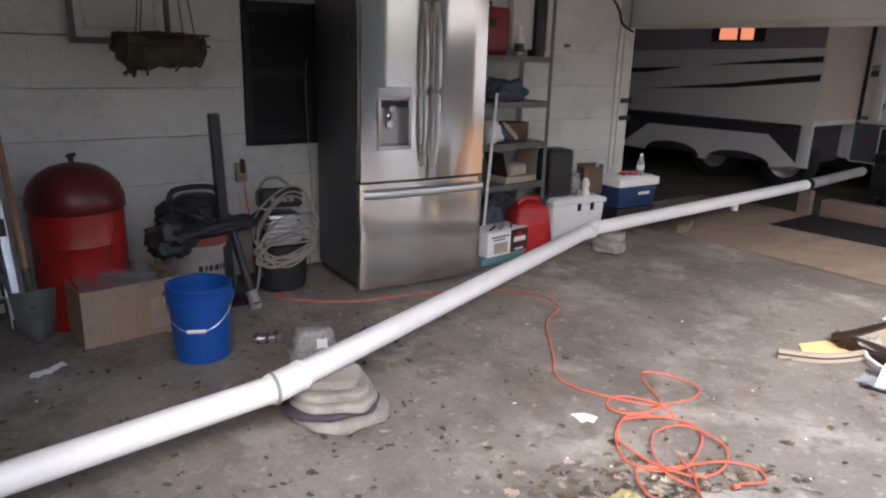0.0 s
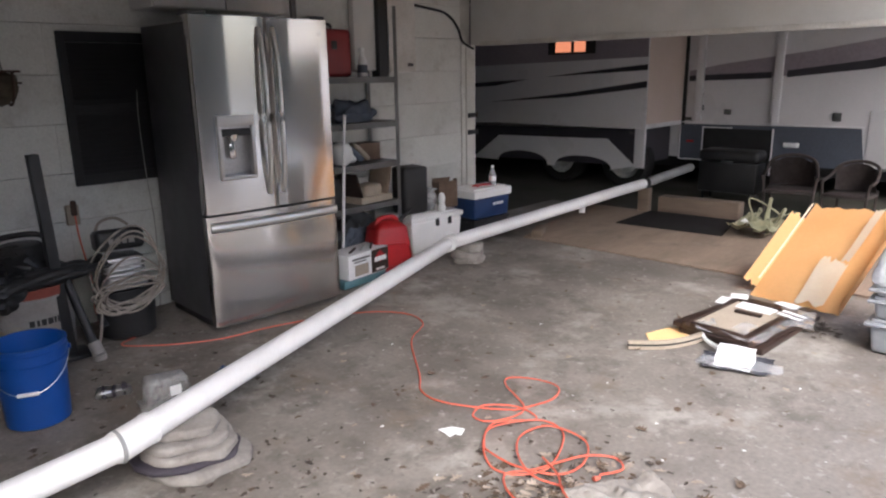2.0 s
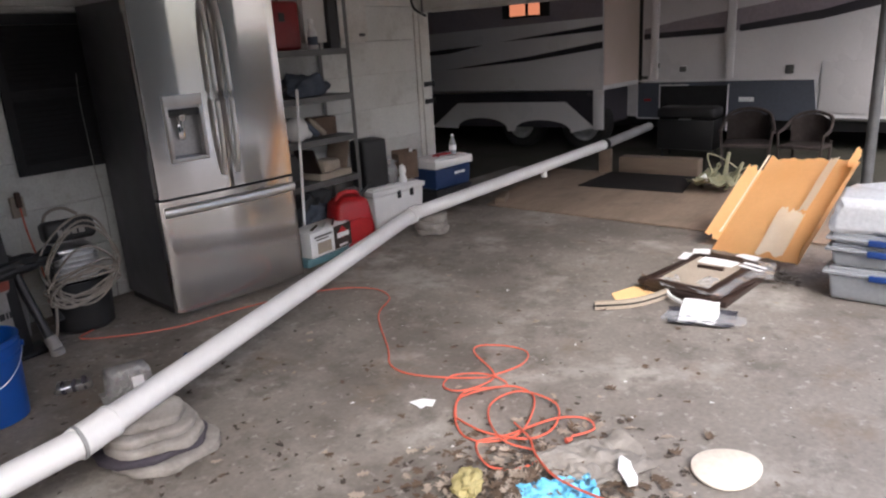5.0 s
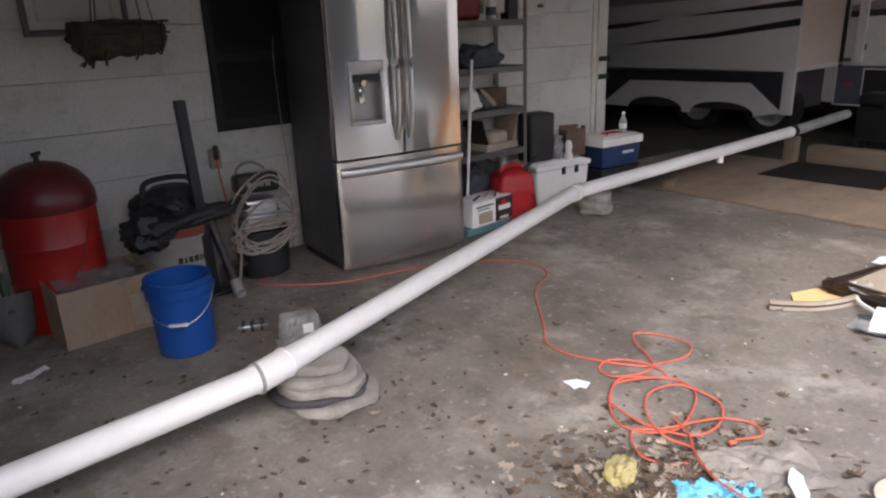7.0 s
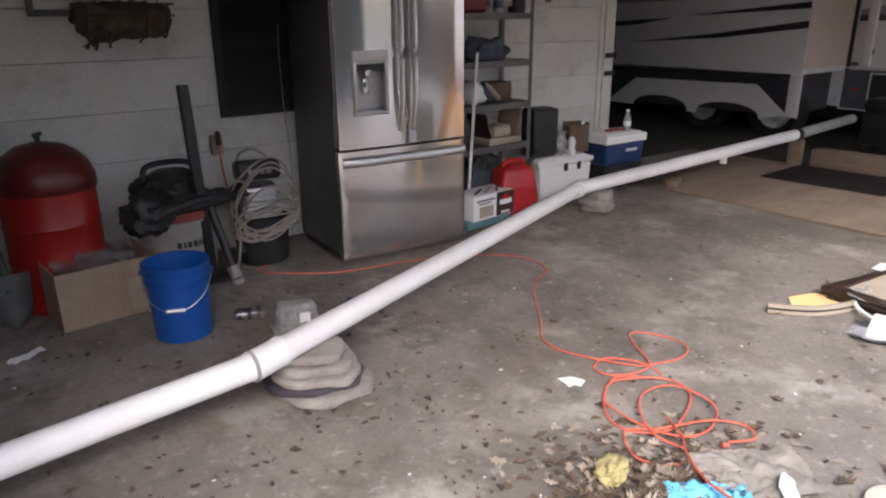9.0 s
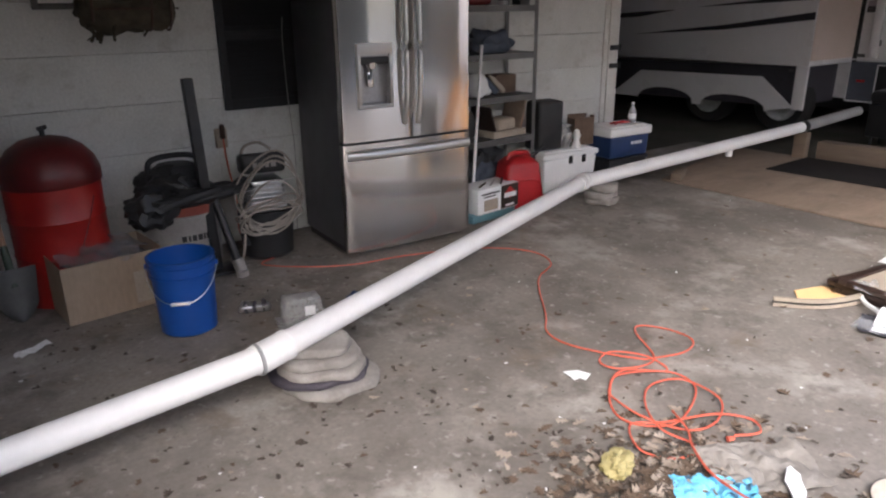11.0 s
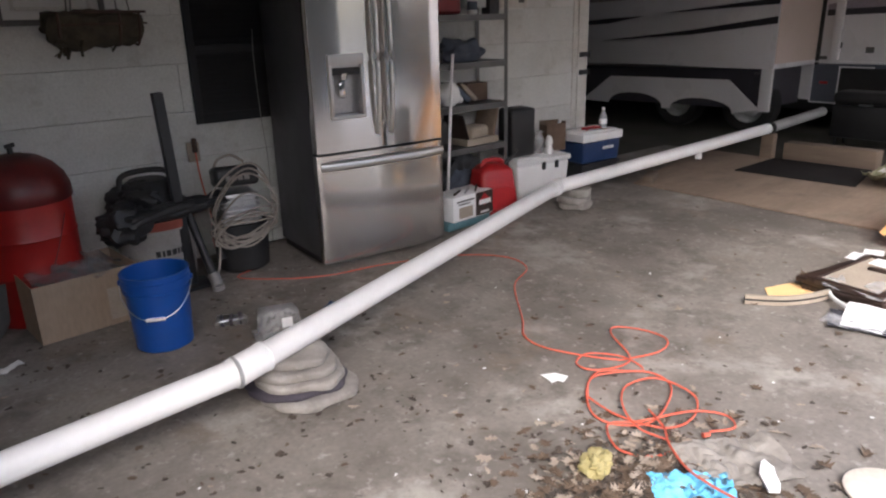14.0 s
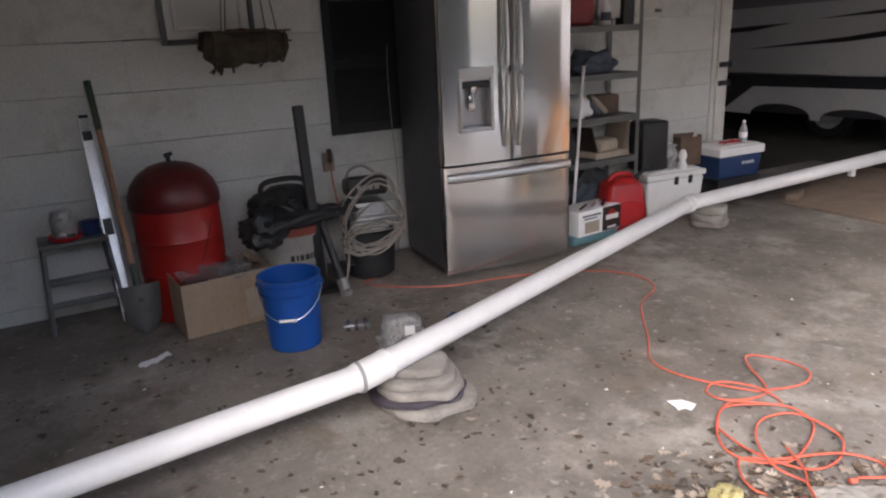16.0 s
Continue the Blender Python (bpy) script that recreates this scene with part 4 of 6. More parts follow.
CASERED = mat("dark_red_plastic", (0.24, 0.014, 0.016), 0.45, 0, (0.17, 0.012, 0.013), 5, 0.7, 60, 0.06, grit=0.06)
case = thing("red_toolbox", pose(3.34, 4.16, 1.476, 0, 0, 4), "red plastic tool case on the top shelf", "toolbox")
part("case", cut_box((-0.03, 0, 0), (0.32, 0.2, 0.345), 0.03, 3), CASERED, case)
part("carry_handle", tube(smoothed([(0.07, 0.1, 0.34), (0.08, 0.1, 0.38), (0.19, 0.1, 0.38), (0.2, 0.1, 0.34)], 5), 0.011, 8), BLACK, case)
part("latch", cut_box((0.11, -0.01, 0.2), (0.16, 0.002, 0.26), 0.004), BLACK, case)
sp = thing("spray_bottle", pose(3.735, 4.16, 1.476, 0, 0, 30), "white trigger spray bottle with a dark label", "bottle")
part("bottle", lathe([(0, 0), (0.035, 0), (0.038, 0.01), (0.036, 0.12), (0.016, 0.16), (0.014, 0.18), (0, 0.18)], 24), PVC, sp)
part("label", lathe([(0.0385, 0.03), (0.0388, 0.03), (0.0378, 0.09), (0.0375, 0.09)], 24), SLEEVE, sp, "dark label")
part("trigger", join(cut_box((-0.05, -0.012, 0.18), (0.03, 0.012, 0.215), 0.006), cut_box((-0.042, -0.008, 0.145), (-0.03, 0.008, 0.18), 0.003)), PVC, sp)


def heap(name, label, category, m, w, d, h, material, seed, group=""):
    """A lumpy folded heap of cloth."""
    bm = bmesh.new()
    bmesh.ops.create_icosphere(bm, subdivisions=4, radius=1)
    for v in bm.verts:
        c = v.co.copy()
        k = 1 + 0.28 * noise.noise(c * 1.7 + Vector((seed, 0, 0))) + 0.10 * noise.noise(c * 4.5 + Vector((0, seed, 0))) - 0.10 * abs(noise.noise(c * 3 + Vector((seed, seed, 0))))
        v.co = Vector((c.x * w / 2 * k, c.y * d / 2 * k, max(0, (c.z * 0.62 + 0.4)) * h * (k if c.z > -0.3 else 1)))
    return tagged(link(name, bm, material, m=m), label, category, group)


heap("folded_jacket", "blue-grey jacket rolled up on a shelf", "jacket", pose(3.66, 4.23, 1.136, 0, 0, 8), 0.48, 0.24, 0.17, SLEEVE, 2.0)
heap("folded_jacket", "dark rolled cloth on a shelf", "cloth", pose(3.36, 4.25, 1.136, 0, 0, 0), 0.34, 0.22, 0.13, BLACK, 8.0)
tagged(link("white_helmet", lathe([(0, 0.0), (0.05, 0.002), (0.085, 0.04), (0.092, 0.085), (0.082, 0.13), (0.05, 0.165), (0, 0.178)], 28), PVC, m=pose(3.50, 4.18, 0.821)), "round white ball on a shelf", "ball")
for i, (x, w, mt, lean, lab) in enumerate(((3.62, 0.045, PAPER, -42, "white spray can lying on a slant"), (3.70, 0.04, SLEEVE, -50, "dark can leaning on its neighbour"), (3.775, 0.03, LINER, -48, "brown packet leaning on the cans"))):
    c_ = tagged(link("leaning_can", join(lathe([(0, 0), (w * 0.62, 0), (w * 0.66, 0.006), (w * 0.66, 0.15), (w * 0.4, 0.17), (w * 0.38, 0.19), (0, 0.192)], 20)), mt, m=pose(x, 4.18, 0.845, 0, lean, 0)), lab, "can", "cans on the shelf")
tagged(link("black_carton", cut_box((0, 0, 0), (0.16, 0.16, 0.17), 0.01), BLACK, m=pose(3.36, 4.2, 0.821)), "black carton at the back of a shelf", "carton")
tagged(link("dark_carton", cut_box((0, 0, 0), (0.20, 0.15, 0.14), 0.006), KRAFT, m=pose(3.76, 4.26, 0.821, 0, 0, -6)), "dark brown carton behind the cans", "carton")
tagged(link("dark_carton", cut_box((0, 0, 0), (0.24, 0.12, 0.19), 0.006), SHELFGREY, m=pose(3.42, 4.30, 0.501, 0, 0, 4)), "dark grey carton at the back of a shelf", "carton")
tagged(link("maroon_tin", lathe([(0, 0), (0.045, 0), (0.045, 0.15), (0.04, 0.155), (0, 0.155)], 24), SOOT, m=pose(3.66, 4.34, 1.136)), "maroon tin at the back of a shelf", "tin")
tr = thing("wooden_crate", pose(3.62, 4.10, 0.501, 0, 0, 5), "pale plywood crate tipped on a shelf", "crate")
part("crate_base", cut_box((0, 0, 0), (0.36, 0.24, 0.05), 0.004), LINER, tr)
part("crate_side", moved(cut_box((0, 0, 0), (0.02, 0.22, 0.26), 0.003), pose(0.30, 0.01, 0.05, 0, 14)), PLY, tr)
part("crate_side", moved(cut_box((0, 0, 0), (0.012, 0.22, 0.20), 0.003), pose(0.02, 0.01, 0.05, 0, -18)), WALNUT, tr)
part("filler", rough_up(cut_box((0.07, 0.02, 0.051), (0.27, 0.20, 0.14), 0.03, 3), 0.01, 20), LINER, tr)
heap("dark_bag", "dark crumpled bag stuffed under the lowest shelf", "bag", pose(3.58, 4.22, 0.121), 0.42, 0.26, 0.34, BLACK, 5.0)
heap("grey_rag", "grey rag in front of the dark bag", "rag", pose(3.55, 4.10, 0.121), 0.30, 0.12, 0.2, SLEEVE, 12.0)
tagged(link("white_rod", rod((3.292, 3.975, 0.002), (3.455, 4.064, 1.205), 0.0115, 12), PVC), "thin white plastic rod leaning against the shelves", "rod")
carton = thing("printed_carton", pose(3.14, 3.70, 0, 0, 0, 6), "white printed carton with a dark picture panel", "carton")
part("tub", cut_box((-0.03, 0.03, 0), (0.42, 0.26, 0.065), 0.012), mat("teal_tub", (0.13, 0.26, 0.30), 0.5), carton, "faded teal tub under the carton")
part("box", cut_box((0, 0.01, 0.066), (0.42, 0.23, 0.245), 0.003), PAPER, carton)
part("picture_panel", cut_box((0.235, 0.006, 0.072), (0.418, 0.0095, 0.243)), WALNUT, carton, "dark picture panel")
part("emblem", prism([(0.0, 0.0), (0.055, 0.045), (0.0, 0.09), (-0.055, 0.045)], 0, 0.002), GASRED, carton, m=pose(0.325, 0.0055, 0.14, 90), smooth=False)
for x0, z0, x1, z1 in ((0.265, 0.15, 0.39, 0.185), (0.03, 0.205, 0.21, 0.217), (0.05, 0.185, 0.17, 0.194), (0.28, 0.085, 0.37, 0.10)):
    part("lettering", cut_box((x0, 0.0015, z0), (x1, 0.0055, z1)), PAPER if x0 > 0.2 else SHELFGREY, carton, smooth=False)
part("product_picture", cut_box((0.06, 0.0062, 0.085), (0.2, 0.0094, 0.165)), LINER, carton, smooth=False)
for k in range(3):
    tagged(link("small_tool", rod((3.2 + 0.1 * k, 3.77, 0.254), (3.31 + 0.1 * k, 3.84 + 0.02 * k, 0.256), 0.008, 8), (RUST, ALU, BLACK)[k]), ("rusty bolt on the carton", "steel rod end on the carton", "black bit on the carton")[k], "tool")

can = thing("gas_can", pose(3.67, 3.88, 0, 0, 0, -14), "red plastic petrol can with a black spout", "gas can")
bm = cut_box((-0.185, -0.12, 0), (0.185, 0.12, 0.40), 0.05, 4)
for v in bm.verts:
    if v.co.z > 0.24:
        k = 1 - 0.55 * ((v.co.z - 0.24) / 0.16) ** 2
        v.co.x *= k
        v.co.y *= 0.4 + 0.6 * k
part("can_body", bm, GASRED, can)
part("grip", tube(smoothed([(-0.09, 0, 0.37), (-0.06, 0, 0.42), (0.06, 0, 0.42), (0.10, 0, 0.36)], 6), 0.019, 10), GASRED, can)
part("cap", rod((0.09, 0, 0.335), (0.12, 0, 0.39), 0.03, 16), BLACK, can, "black screw cap")
part("spout", rod((0.115, 0, 0.385), (0.215, -0.02, 0.475), 0.016, 12, 0.011), BLACK, can, "black pouring spout")
for s in (-1, 1):
    part("rib", tube(smoothed([(-0.11, s * 0.121, 0.08), (0.11, s * 0.121, 0.08), (0.11, s * 0.121, 0.22), (-0.11, s * 0.121, 0.22)], 4, True), 0.006, 6, True), GASRED, can)


def chest(name, m, w, d, h, lid_h, body, lid, label, latches):
    c = thing(name, m, label, "cooler")
    bm = cut_box((0, 0, 0), (w, d, h - lid_h - 0.003), 0.02, 3)
    for v in bm.verts:
        k = 0.92 + 0.08 * v.co.z / h
        v.co.x, v.co.y = w / 2 + (v.co.x - w / 2) * k, d / 2 + (v.co.y - d / 2) * k
    part("chest", bm, body, c)
    ld_ = part("lid", join(cut_box((-0.008, -0.008, h - lid_h), (w + 0.008, d + 0.008, h - 0.012), 0.01, 3), cut_box((0.03, 0.03, h - 0.014), (w - 0.03, d - 0.03, h), 0.006)), lid, c, "white lid")
    for x in latches:
        la = part("latch", join(cut_box((x - 0.016, -0.012, h - lid_h - 0.055), (x + 0.016, 0.006, h - lid_h + 0.01), 0.004), cut_box((x - 0.009, -0.017, h - lid_h - 0.045), (x + 0.009, -0.011, h - lid_h - 0.012), 0.002)), BLACK, c, "black rubber latch")
    return c


wc = chest("white_cooler", pose(4.06, 4.00, 0, 0, 0, -6), 0.57, 0.36, 0.345, 0.055, PVC, PVC, "white marine cooler with black rubber latches", (0.28, 0.42))
bc = chest("blue_cooler", pose(4.83, 3.97, 0.195, 0, 0, -3), 0.50, 0.32, 0.275, 0.085, NAVY, PVC, "blue picnic cooler with a white lid", ())
for x0, x1 in ((0.26, 0.285), (0.295, 0.31), (0.318, 0.335), (0.345, 0.36), (0.37, 0.395)):
    part("lettering", cut_box((x0, 0.002, 0.11), (x1, 0.007, 0.135)), PVC, bc, "white bars of lettering", smooth=False)
part("side_handle", tube(smoothed([(0.51, 0.1, 0.15), (0.53, 0.12, 0.11), (0.53, 0.2, 0.11), (0.51, 0.22, 0.15)], 5), 0.008, 8), PVC, bc)
tagged(link("black_crate", join(cut_box((0, 0, 0), (0.47, 0.30, 0.19), 0.015, 2), cut_box((-0.01, -0.01, 0.165), (0.48, 0.31, 0.192), 0.006)), BLACK, m=pose(4.84, 3.98, 0, 0, 0, -3)), "black plastic crate under the blue cooler", "crate")
btl = thing("water_bottle", pose(5.20, 4.06, 0.471), "small clear plastic water bottle on the cooler", "bottle")
part("bottle", lathe([(0, 0), (0.03, 0), (0.033, 0.01), (0.03, 0.05), (0.033, 0.09), (0.03, 0.11), (0.012, 0.15), (0.012, 0.165), (0, 0.165)], 24), CLEAR, btl, shadow=False)
part("cap", rod((0, 0, 0.165), (0, 0, 0.183), 0.014, 14), PVC, btl)
part("label", lathe([(0.0335, 0.04), (0.034, 0.04), (0.034, 0.085), (0.0335, 0.085)], 24), PAPER, btl, "white label")
tagged(link("red_pliers", join(tube(smoothed([(0, 0, 0.008), (0.06, 0.03, 0.012), (0.13, 0.02, 0.012), (0.2, 0.0, 0.01)], 6), 0.009, 8), tube(smoothed([(0, 0.06, 0.008), (0.06, 0.03, 0.016), (0.13, 0.05, 0.012), (0.19, 0.07, 0.01)], 6), 0.009, 8)), GASRED, m=pose(4.98, 4.06, 0.472)), "red-handled pliers on the cooler lid", "pliers")
tagged(link("black_speaker", rough_up(cut_box((0, 0, 0), (0.25, 0.20, 0.40), 0.03, 3), 0.006, 9), BLACK, m=pose(4.07, 4.08, 0.346, 0, 0, -8)), "black padded case standing on the cooler", "case")
pit = thing("glass_jug", pose(4.40, 4.12, 0.346), "cloudy plastic jug on the white cooler", "jug")
part("jug_body", lathe([(0, 0), (0.06, 0), (0.07, 0.02), (0.068, 0.12), (0.045, 0.16), (0.05, 0.19), (0.046, 0.19), (0.04, 0.16), (0.06, 0.12), (0, 0.01)], 28), JAR, pit)
part("jug_handle", tube(smoothed([(0.05, 0, 0.17), (0.11, 0, 0.16), (0.11, 0, 0.07), (0.066, 0, 0.05)], 6), 0.008, 8), JAR, pit)
tagged(link("white_figurine", lathe([(0, 0), (0.035, 0), (0.04, 0.02), (0.024, 0.06), (0.034, 0.1), (0.022, 0.14), (0, 0.155)], 20), PVC, m=pose(4.46, 4.03, 0.346)), "small white bottle-shaped ornament", "ornament")
pb = thing("paper_bag", pose(4.50, 4.09, 0.346, 0, 0, -10), "open brown paper bag with a white stick in it", "bag")
t_ = 0.003
for lo, hi in (((0, 0, 0), (0.2, t_, 0.23)), ((0, 0.11, 0), (0.2, 0.113, 0.25)), ((0, t_, 0), (t_, 0.11, 0.22)), ((0.197, t_, 0), (0.2, 0.11, 0.24))):
    part("bag_wall", rough_up(cut_box(lo, hi), 0.006, 12), KRAFT, pb)
part("stick", rod((0.06, 0.05, 0.02), (0.16, 0.03, 0.25), 0.014, 10), PAPER, pb)
ep = thing("breaker_panel", pose(4.15, WALL_Y - 0.014, 1.505), "white steel breaker panel with its door ajar", "breaker panel")
part("panel_box", cut_box((0.03, -0.10, 0.0), (0.30, -0.002, 0.62), 0.003), WHITE, ep)
part("panel_door", moved(cut_box((0, -0.004, 0.01), (0.27, 0.0, 0.61), 0.002), pose(0.03, -0.103, 0, 0, 0, -8)), TRIM, ep)
# solid black block paints the shade of the gap beside the panel
part("gap_shade", cut_box((-0.075, -0.10, -0.05), (0.026, -0.002, 0.66), 0.003), BLACK, ep, "black block painted as the shade in the gap beside the panel")
part("side_cover", cut_box((-0.30, -0.06, 0.02), (-0.078, -0.002, 0.66), 0.003), WHITE, ep)
part("latch", cut_box((0.20, -0.155, 0.05), (0.26, -0.142, 0.075), 0.004), SHELFGREY, ep)
tagged(link("black_cable", tube(smoothed([(2.9, WALL_Y - 0.02, 2.10), (3.8, WALL_Y - 0.02, 2.12), (4.75, WALL_Y - 0.02, 2.05), (5.0, WALL_Y - 0.02, 2.01), (5.14, WALL_Y - 0.025, 1.90), (5.20, WALL_Y - 0.03, 1.78), (5.33, WALL_Y - 0.05, 1.715)], 7), 0.011, 8), BLACK), "black cable sagging along the wall to the beam", "cable")

# ---- trailer under the carport ----
rv = thing("travel_trailer", pose(8.30, 0, -0.02), "white travel trailer with dark stripes and an extended slide-out", "trailer")


def side(outline, x0, x1):
    """A flat outline of (y, z), drawn from x0 to x1."""
    bm = prism([(y, z) for y, z in outline], x0, x1)
    return moved(bm, Matrix(((0, 0, 1, 0), (1, 0, 0, 0), (0, 1, 0, 0), (0, 0, 0, 1))))


so = part("slide_out", cut_box((0, 4.09, 0.80), (1.04, 9.0, 2.5), 0.01), RVWHITE, rv, "white slide-out room")
part("slide_end", cut_box((0.01, 4.083, 0.86), (1.02, 4.0895, 2.49)), RVTAN, so, "beige end wall of the slide-out")
part("upper_graphic", side([(4.10, 1.68), (9.0, 1.56), (9.0, 2.48), (4.10, 2.48)], -0.004, -0.0005), RVMAUVE, so, "mauve grey upper band")
part("stripe", side([(4.10, 1.52), (4.10, 1.59), (5.2, 1.49), (5.6, 1.45)], -0.006, -0.0045), RVDARK, so)
part("stripe", side([(5.9, 1.42), (6.4, 1.40), (7.4, 1.34), (7.4, 1.29), (6.5, 1.33)], -0.006, -0.0045), RVDARK, so)
part("stripe", side([(4.10, 1.31), (4.10, 1.39), (5.2, 1.24), (6.6, 1.10), (5.2, 1.185)], -0.006, -0.0045), RVDARK, so)
part("skirt", side([(4.23, 0.33), (4.23, 0.80), (9.0, 0.72), (9.0, 0.26)], 0.0, 0.03), RVDARK, so, "dark lower skirt")
# charcoal panel fills the space below the slide-out's end
part("dark_end_panel", cut_box((0.032, 4.235, 0.33), (1.02, 4.27, 0.799)), RVDARK, so, "dark panel under the end of the slide-out")
part("corner_trim", cut_box((-0.008, 4.09, 0.31), (0.03, 4.228, 0.80), 0.004), RVWHITE, so)
fen = [(4.20, 0.33), (4.62, 0.66), (6.40, 0.63), (6.90, 0.27), (6.42, 0.265)]
for cy, half, h in ((5.98, 0.44, 0.175), (4.98, 0.44, 0.165)):
    fen += [(cy + half * math.cos(math.pi * i / 12), 0.25 + h * math.sin(math.pi * i / 12) ** 0.8) for i in range(13)]
    if cy > 5:
        fen += [(5.5, 0.25)]
fen += [(4.5, 0.27)]
part("fender", side(fen, -0.010, -0.001), RVWHITE, so, "white fender panel with two wheel arches")
part("marker", cut_box((-0.006, 4.25, 0.735), (-0.001, 4.31, 0.765)), SHELFGREY, so)
wn_ = part("window_frame", side([(4.84, 1.74), (5.56, 1.74), (5.56, 2.0), (4.84, 2.0)], -0.02, -0.005), BLACK, so, "dark slide-out window")
part("pane", side([(5.20, 1.765), (5.44, 1.765), (5.44, 1.98), (5.20, 1.98)], -0.024, -0.0205), GLOW, wn_, "pane with a warm orange glow put into its material")
part("pane", side([(4.98, 1.765), (5.15, 1.765), (5.15, 1.98), (4.98, 1.98)], -0.024, -0.0205), GLOW, wn_, "pane with a warm orange glow put into its material")
bd = part("body", cut_box((1.05, -4.5, 0.36), (3.2, 9.3, 2.52), 0.03), RVWHITE, rv, "white trailer body")
part("slide_gap", cut_box((1.03, 4.045, 0.80), (1.0495, 4.11, 2.5)), BLACK, bd)
part("undercarriage", cut_box((1.15, -4.3, 0.22), (3.1, 9.0, 0.359)), BLACK, rv, "dark chassis")
part("lower_band", side([(1.86, 0.345), (4.10, 0.345), (4.10, 0.81), (1.93, 0.83)], 1.036, 1.0495), RVGREY, bd, "slate grey lower band")
part("band_trim", join(cut_box((1.026, 1.9, 0.826), (1.049, 4.11, 0.842)), cut_box((1.026, 4.09, 0.34), (1.049, 4.105, 0.826)), cut_box((1.026, 3.80, 0.335), (1.0495, 4.09, 0.35))), RVWHITE, bd)
# flat black plate: the shade inside the open hatch is painted
part("hatch_shade", cut_box((1.020, 2.90, 0.20), (1.0355, 3.77, 0.77)), BLACK, bd, "black plate with the shade of an open storage hatch put into its colour")
for lo, hi in (((1.014, 3.77, 0.20), (1.035, 3.785, 0.785)), ((1.014, 2.885, 0.20), (1.035, 2.90, 0.785)), ((1.014, 3.4, 0.7705), (1.035, 3.769, 0.785))):
    part("hatch_trim", cut_box(lo, hi), RVWHITE, bd)
part("wall_swoosh", side([(4.02, 1.40), (2.9, 1.42), (2.2, 1.48), (1.4, 1.62), (0.6, 1.86), (-0.6, 2.3), (0.3, 2.3), (1.4, 1.90), (2.5, 1.72), (3.6, 1.58), (4.02, 1.50)], 1.043, 1.0495), RVMAUVE, bd, "mauve grey swoosh")
part("wall_stripe", side([(4.02, 1.37), (2.98, 1.40), (2.98, 1.475), (4.02, 1.44)], 1.038, 1.0425), RVDARK, bd)
part("wall_stripe", side([(2.80, 1.41), (1.9, 1.50), (1.38, 1.60), (1.0, 1.72), (1.0, 1.80), (1.9, 1.60), (2.80, 1.49)], 1.038, 1.0425), RVDARK, bd)
for y in (3.86, 2.89):
    part("awning_arm", cut_box((0.985, y - 0.05, 0.86), (1.035, y + 0.05, 2.4), 0.01), RVWHITE, bd, "white awning arm")
part("hatch_door", cut_box((1.032, -0.4, 0.44), (1.0495, 1.86, 1.03), 0.006), RVWHITE, bd, "plain white storage door")
part("lower_rail", cut_box((1.01, -4.4, 0.355), (1.049, 1.84, 0.385), 0.004), ALU, bd)
part("tail_light", cut_box((1.024, 3.90, 0.57), (1.0355, 4.0, 0.60), 0.003), GASRED, bd, "small red marker light")
part("plate", cut_box((1.024, 2.58, 0.57), (1.0355, 2.76, 0.625), 0.003), PAPER, bd, "white plate with no readable writing")
for y, z, h in ((2.20, 0.95, 0.05), (3.48, 0.98, 0.035), (3.84, 1.03, 0.035), (3.86, 0.93, 0.012), (3.86, 1.2, 0.03), (4.0, 0.88, 0.02)):
    part("fitting", cut_box((1.02, y - 0.045, z - h), (1.0495, y + 0.045, z + h), 0.008), SHELFGREY, bd, "small grey fitting")
for y in (5.52, 4.52):
    wh = part("wheel", moved(lathe([(0.22, -0.10), (0.31, -0.11), (0.345, -0.085), (0.35, 0), (0.345, 0.085), (0.31, 0.11), (0.22, 0.10), (0.22, -0.10)], 40), pose(0.40, y, 0.335, 0, 90, 0)), RUBBER, rv, "black tyre")
    part("rim", moved(lathe([(0, -0.03), (0.05, -0.045), (0.06, -0.035), (0.15, -0.02), (0.19, -0.06), (0.222, -0.085), (0.222, -0.06), (0.15, 0.0), (0, 0.0)], 36), pose(0.40, y, 0.335, 0, 90, 0)), RIM, wh, "dull alloy wheel")


def wicker_chair(m):
    c = thing("wicker_armchair", m, "brown woven wicker armchair under the trailer awning", "chair", "wicker armchairs")
    bm = bmesh.new()
    rows = []
    for j in range(9):
        z = 0.27 + 0.33 * j / 8
        rows.append([bm.verts.new((0.27 * math.sin(a) * (1 if z < 0.5 else 1 - 1.1 * (z - 0.5)), 0.24 * math.cos(a) ** 0.8, z if j < 8 else 0.60 - 0.11 * abs(math.sin(a)) ** 3)) for a in [(-1.15 + 2.3 * i / 20) for i in range(21)]])
    for a, b in zip(rows, rows[1:]):
        for i in range(20):
            bm.faces.new((a[i], a[i + 1], b[i + 1], b[i]))
    bmesh.ops.solidify(bm, geom=bm.faces[:], thickness=0.018)
    part("backrest", bm, WICKER, c)
    part("top_rail", tube(smoothed([(-0.30, -0.2, 0.40), (-0.285, 0.02, 0.45), (-0.22, 0.2, 0.575), (0, 0.262, 0.625), (0.22, 0.2, 0.575), (0.285, 0.02, 0.45), (0.30, -0.2, 0.40)], 6), 0.021, 10), WICKER, c)
    part("seat", cut_box((-0.26, -0.24, 0.22), (0.26, 0.22, 0.265), 0.015), WICKER, c)
    for sx in (-1, 1):
        part("leg", rod((sx * 0.25, -0.21, 0.0), (sx * 0.285, -0.21, 0.41), 0.017, 10), WICKER, c)
        part("leg", rod((sx * 0.23, 0.20, 0.0), (sx * 0.24, 0.21, 0.30), 0.017, 10), WICKER, c)
    return c


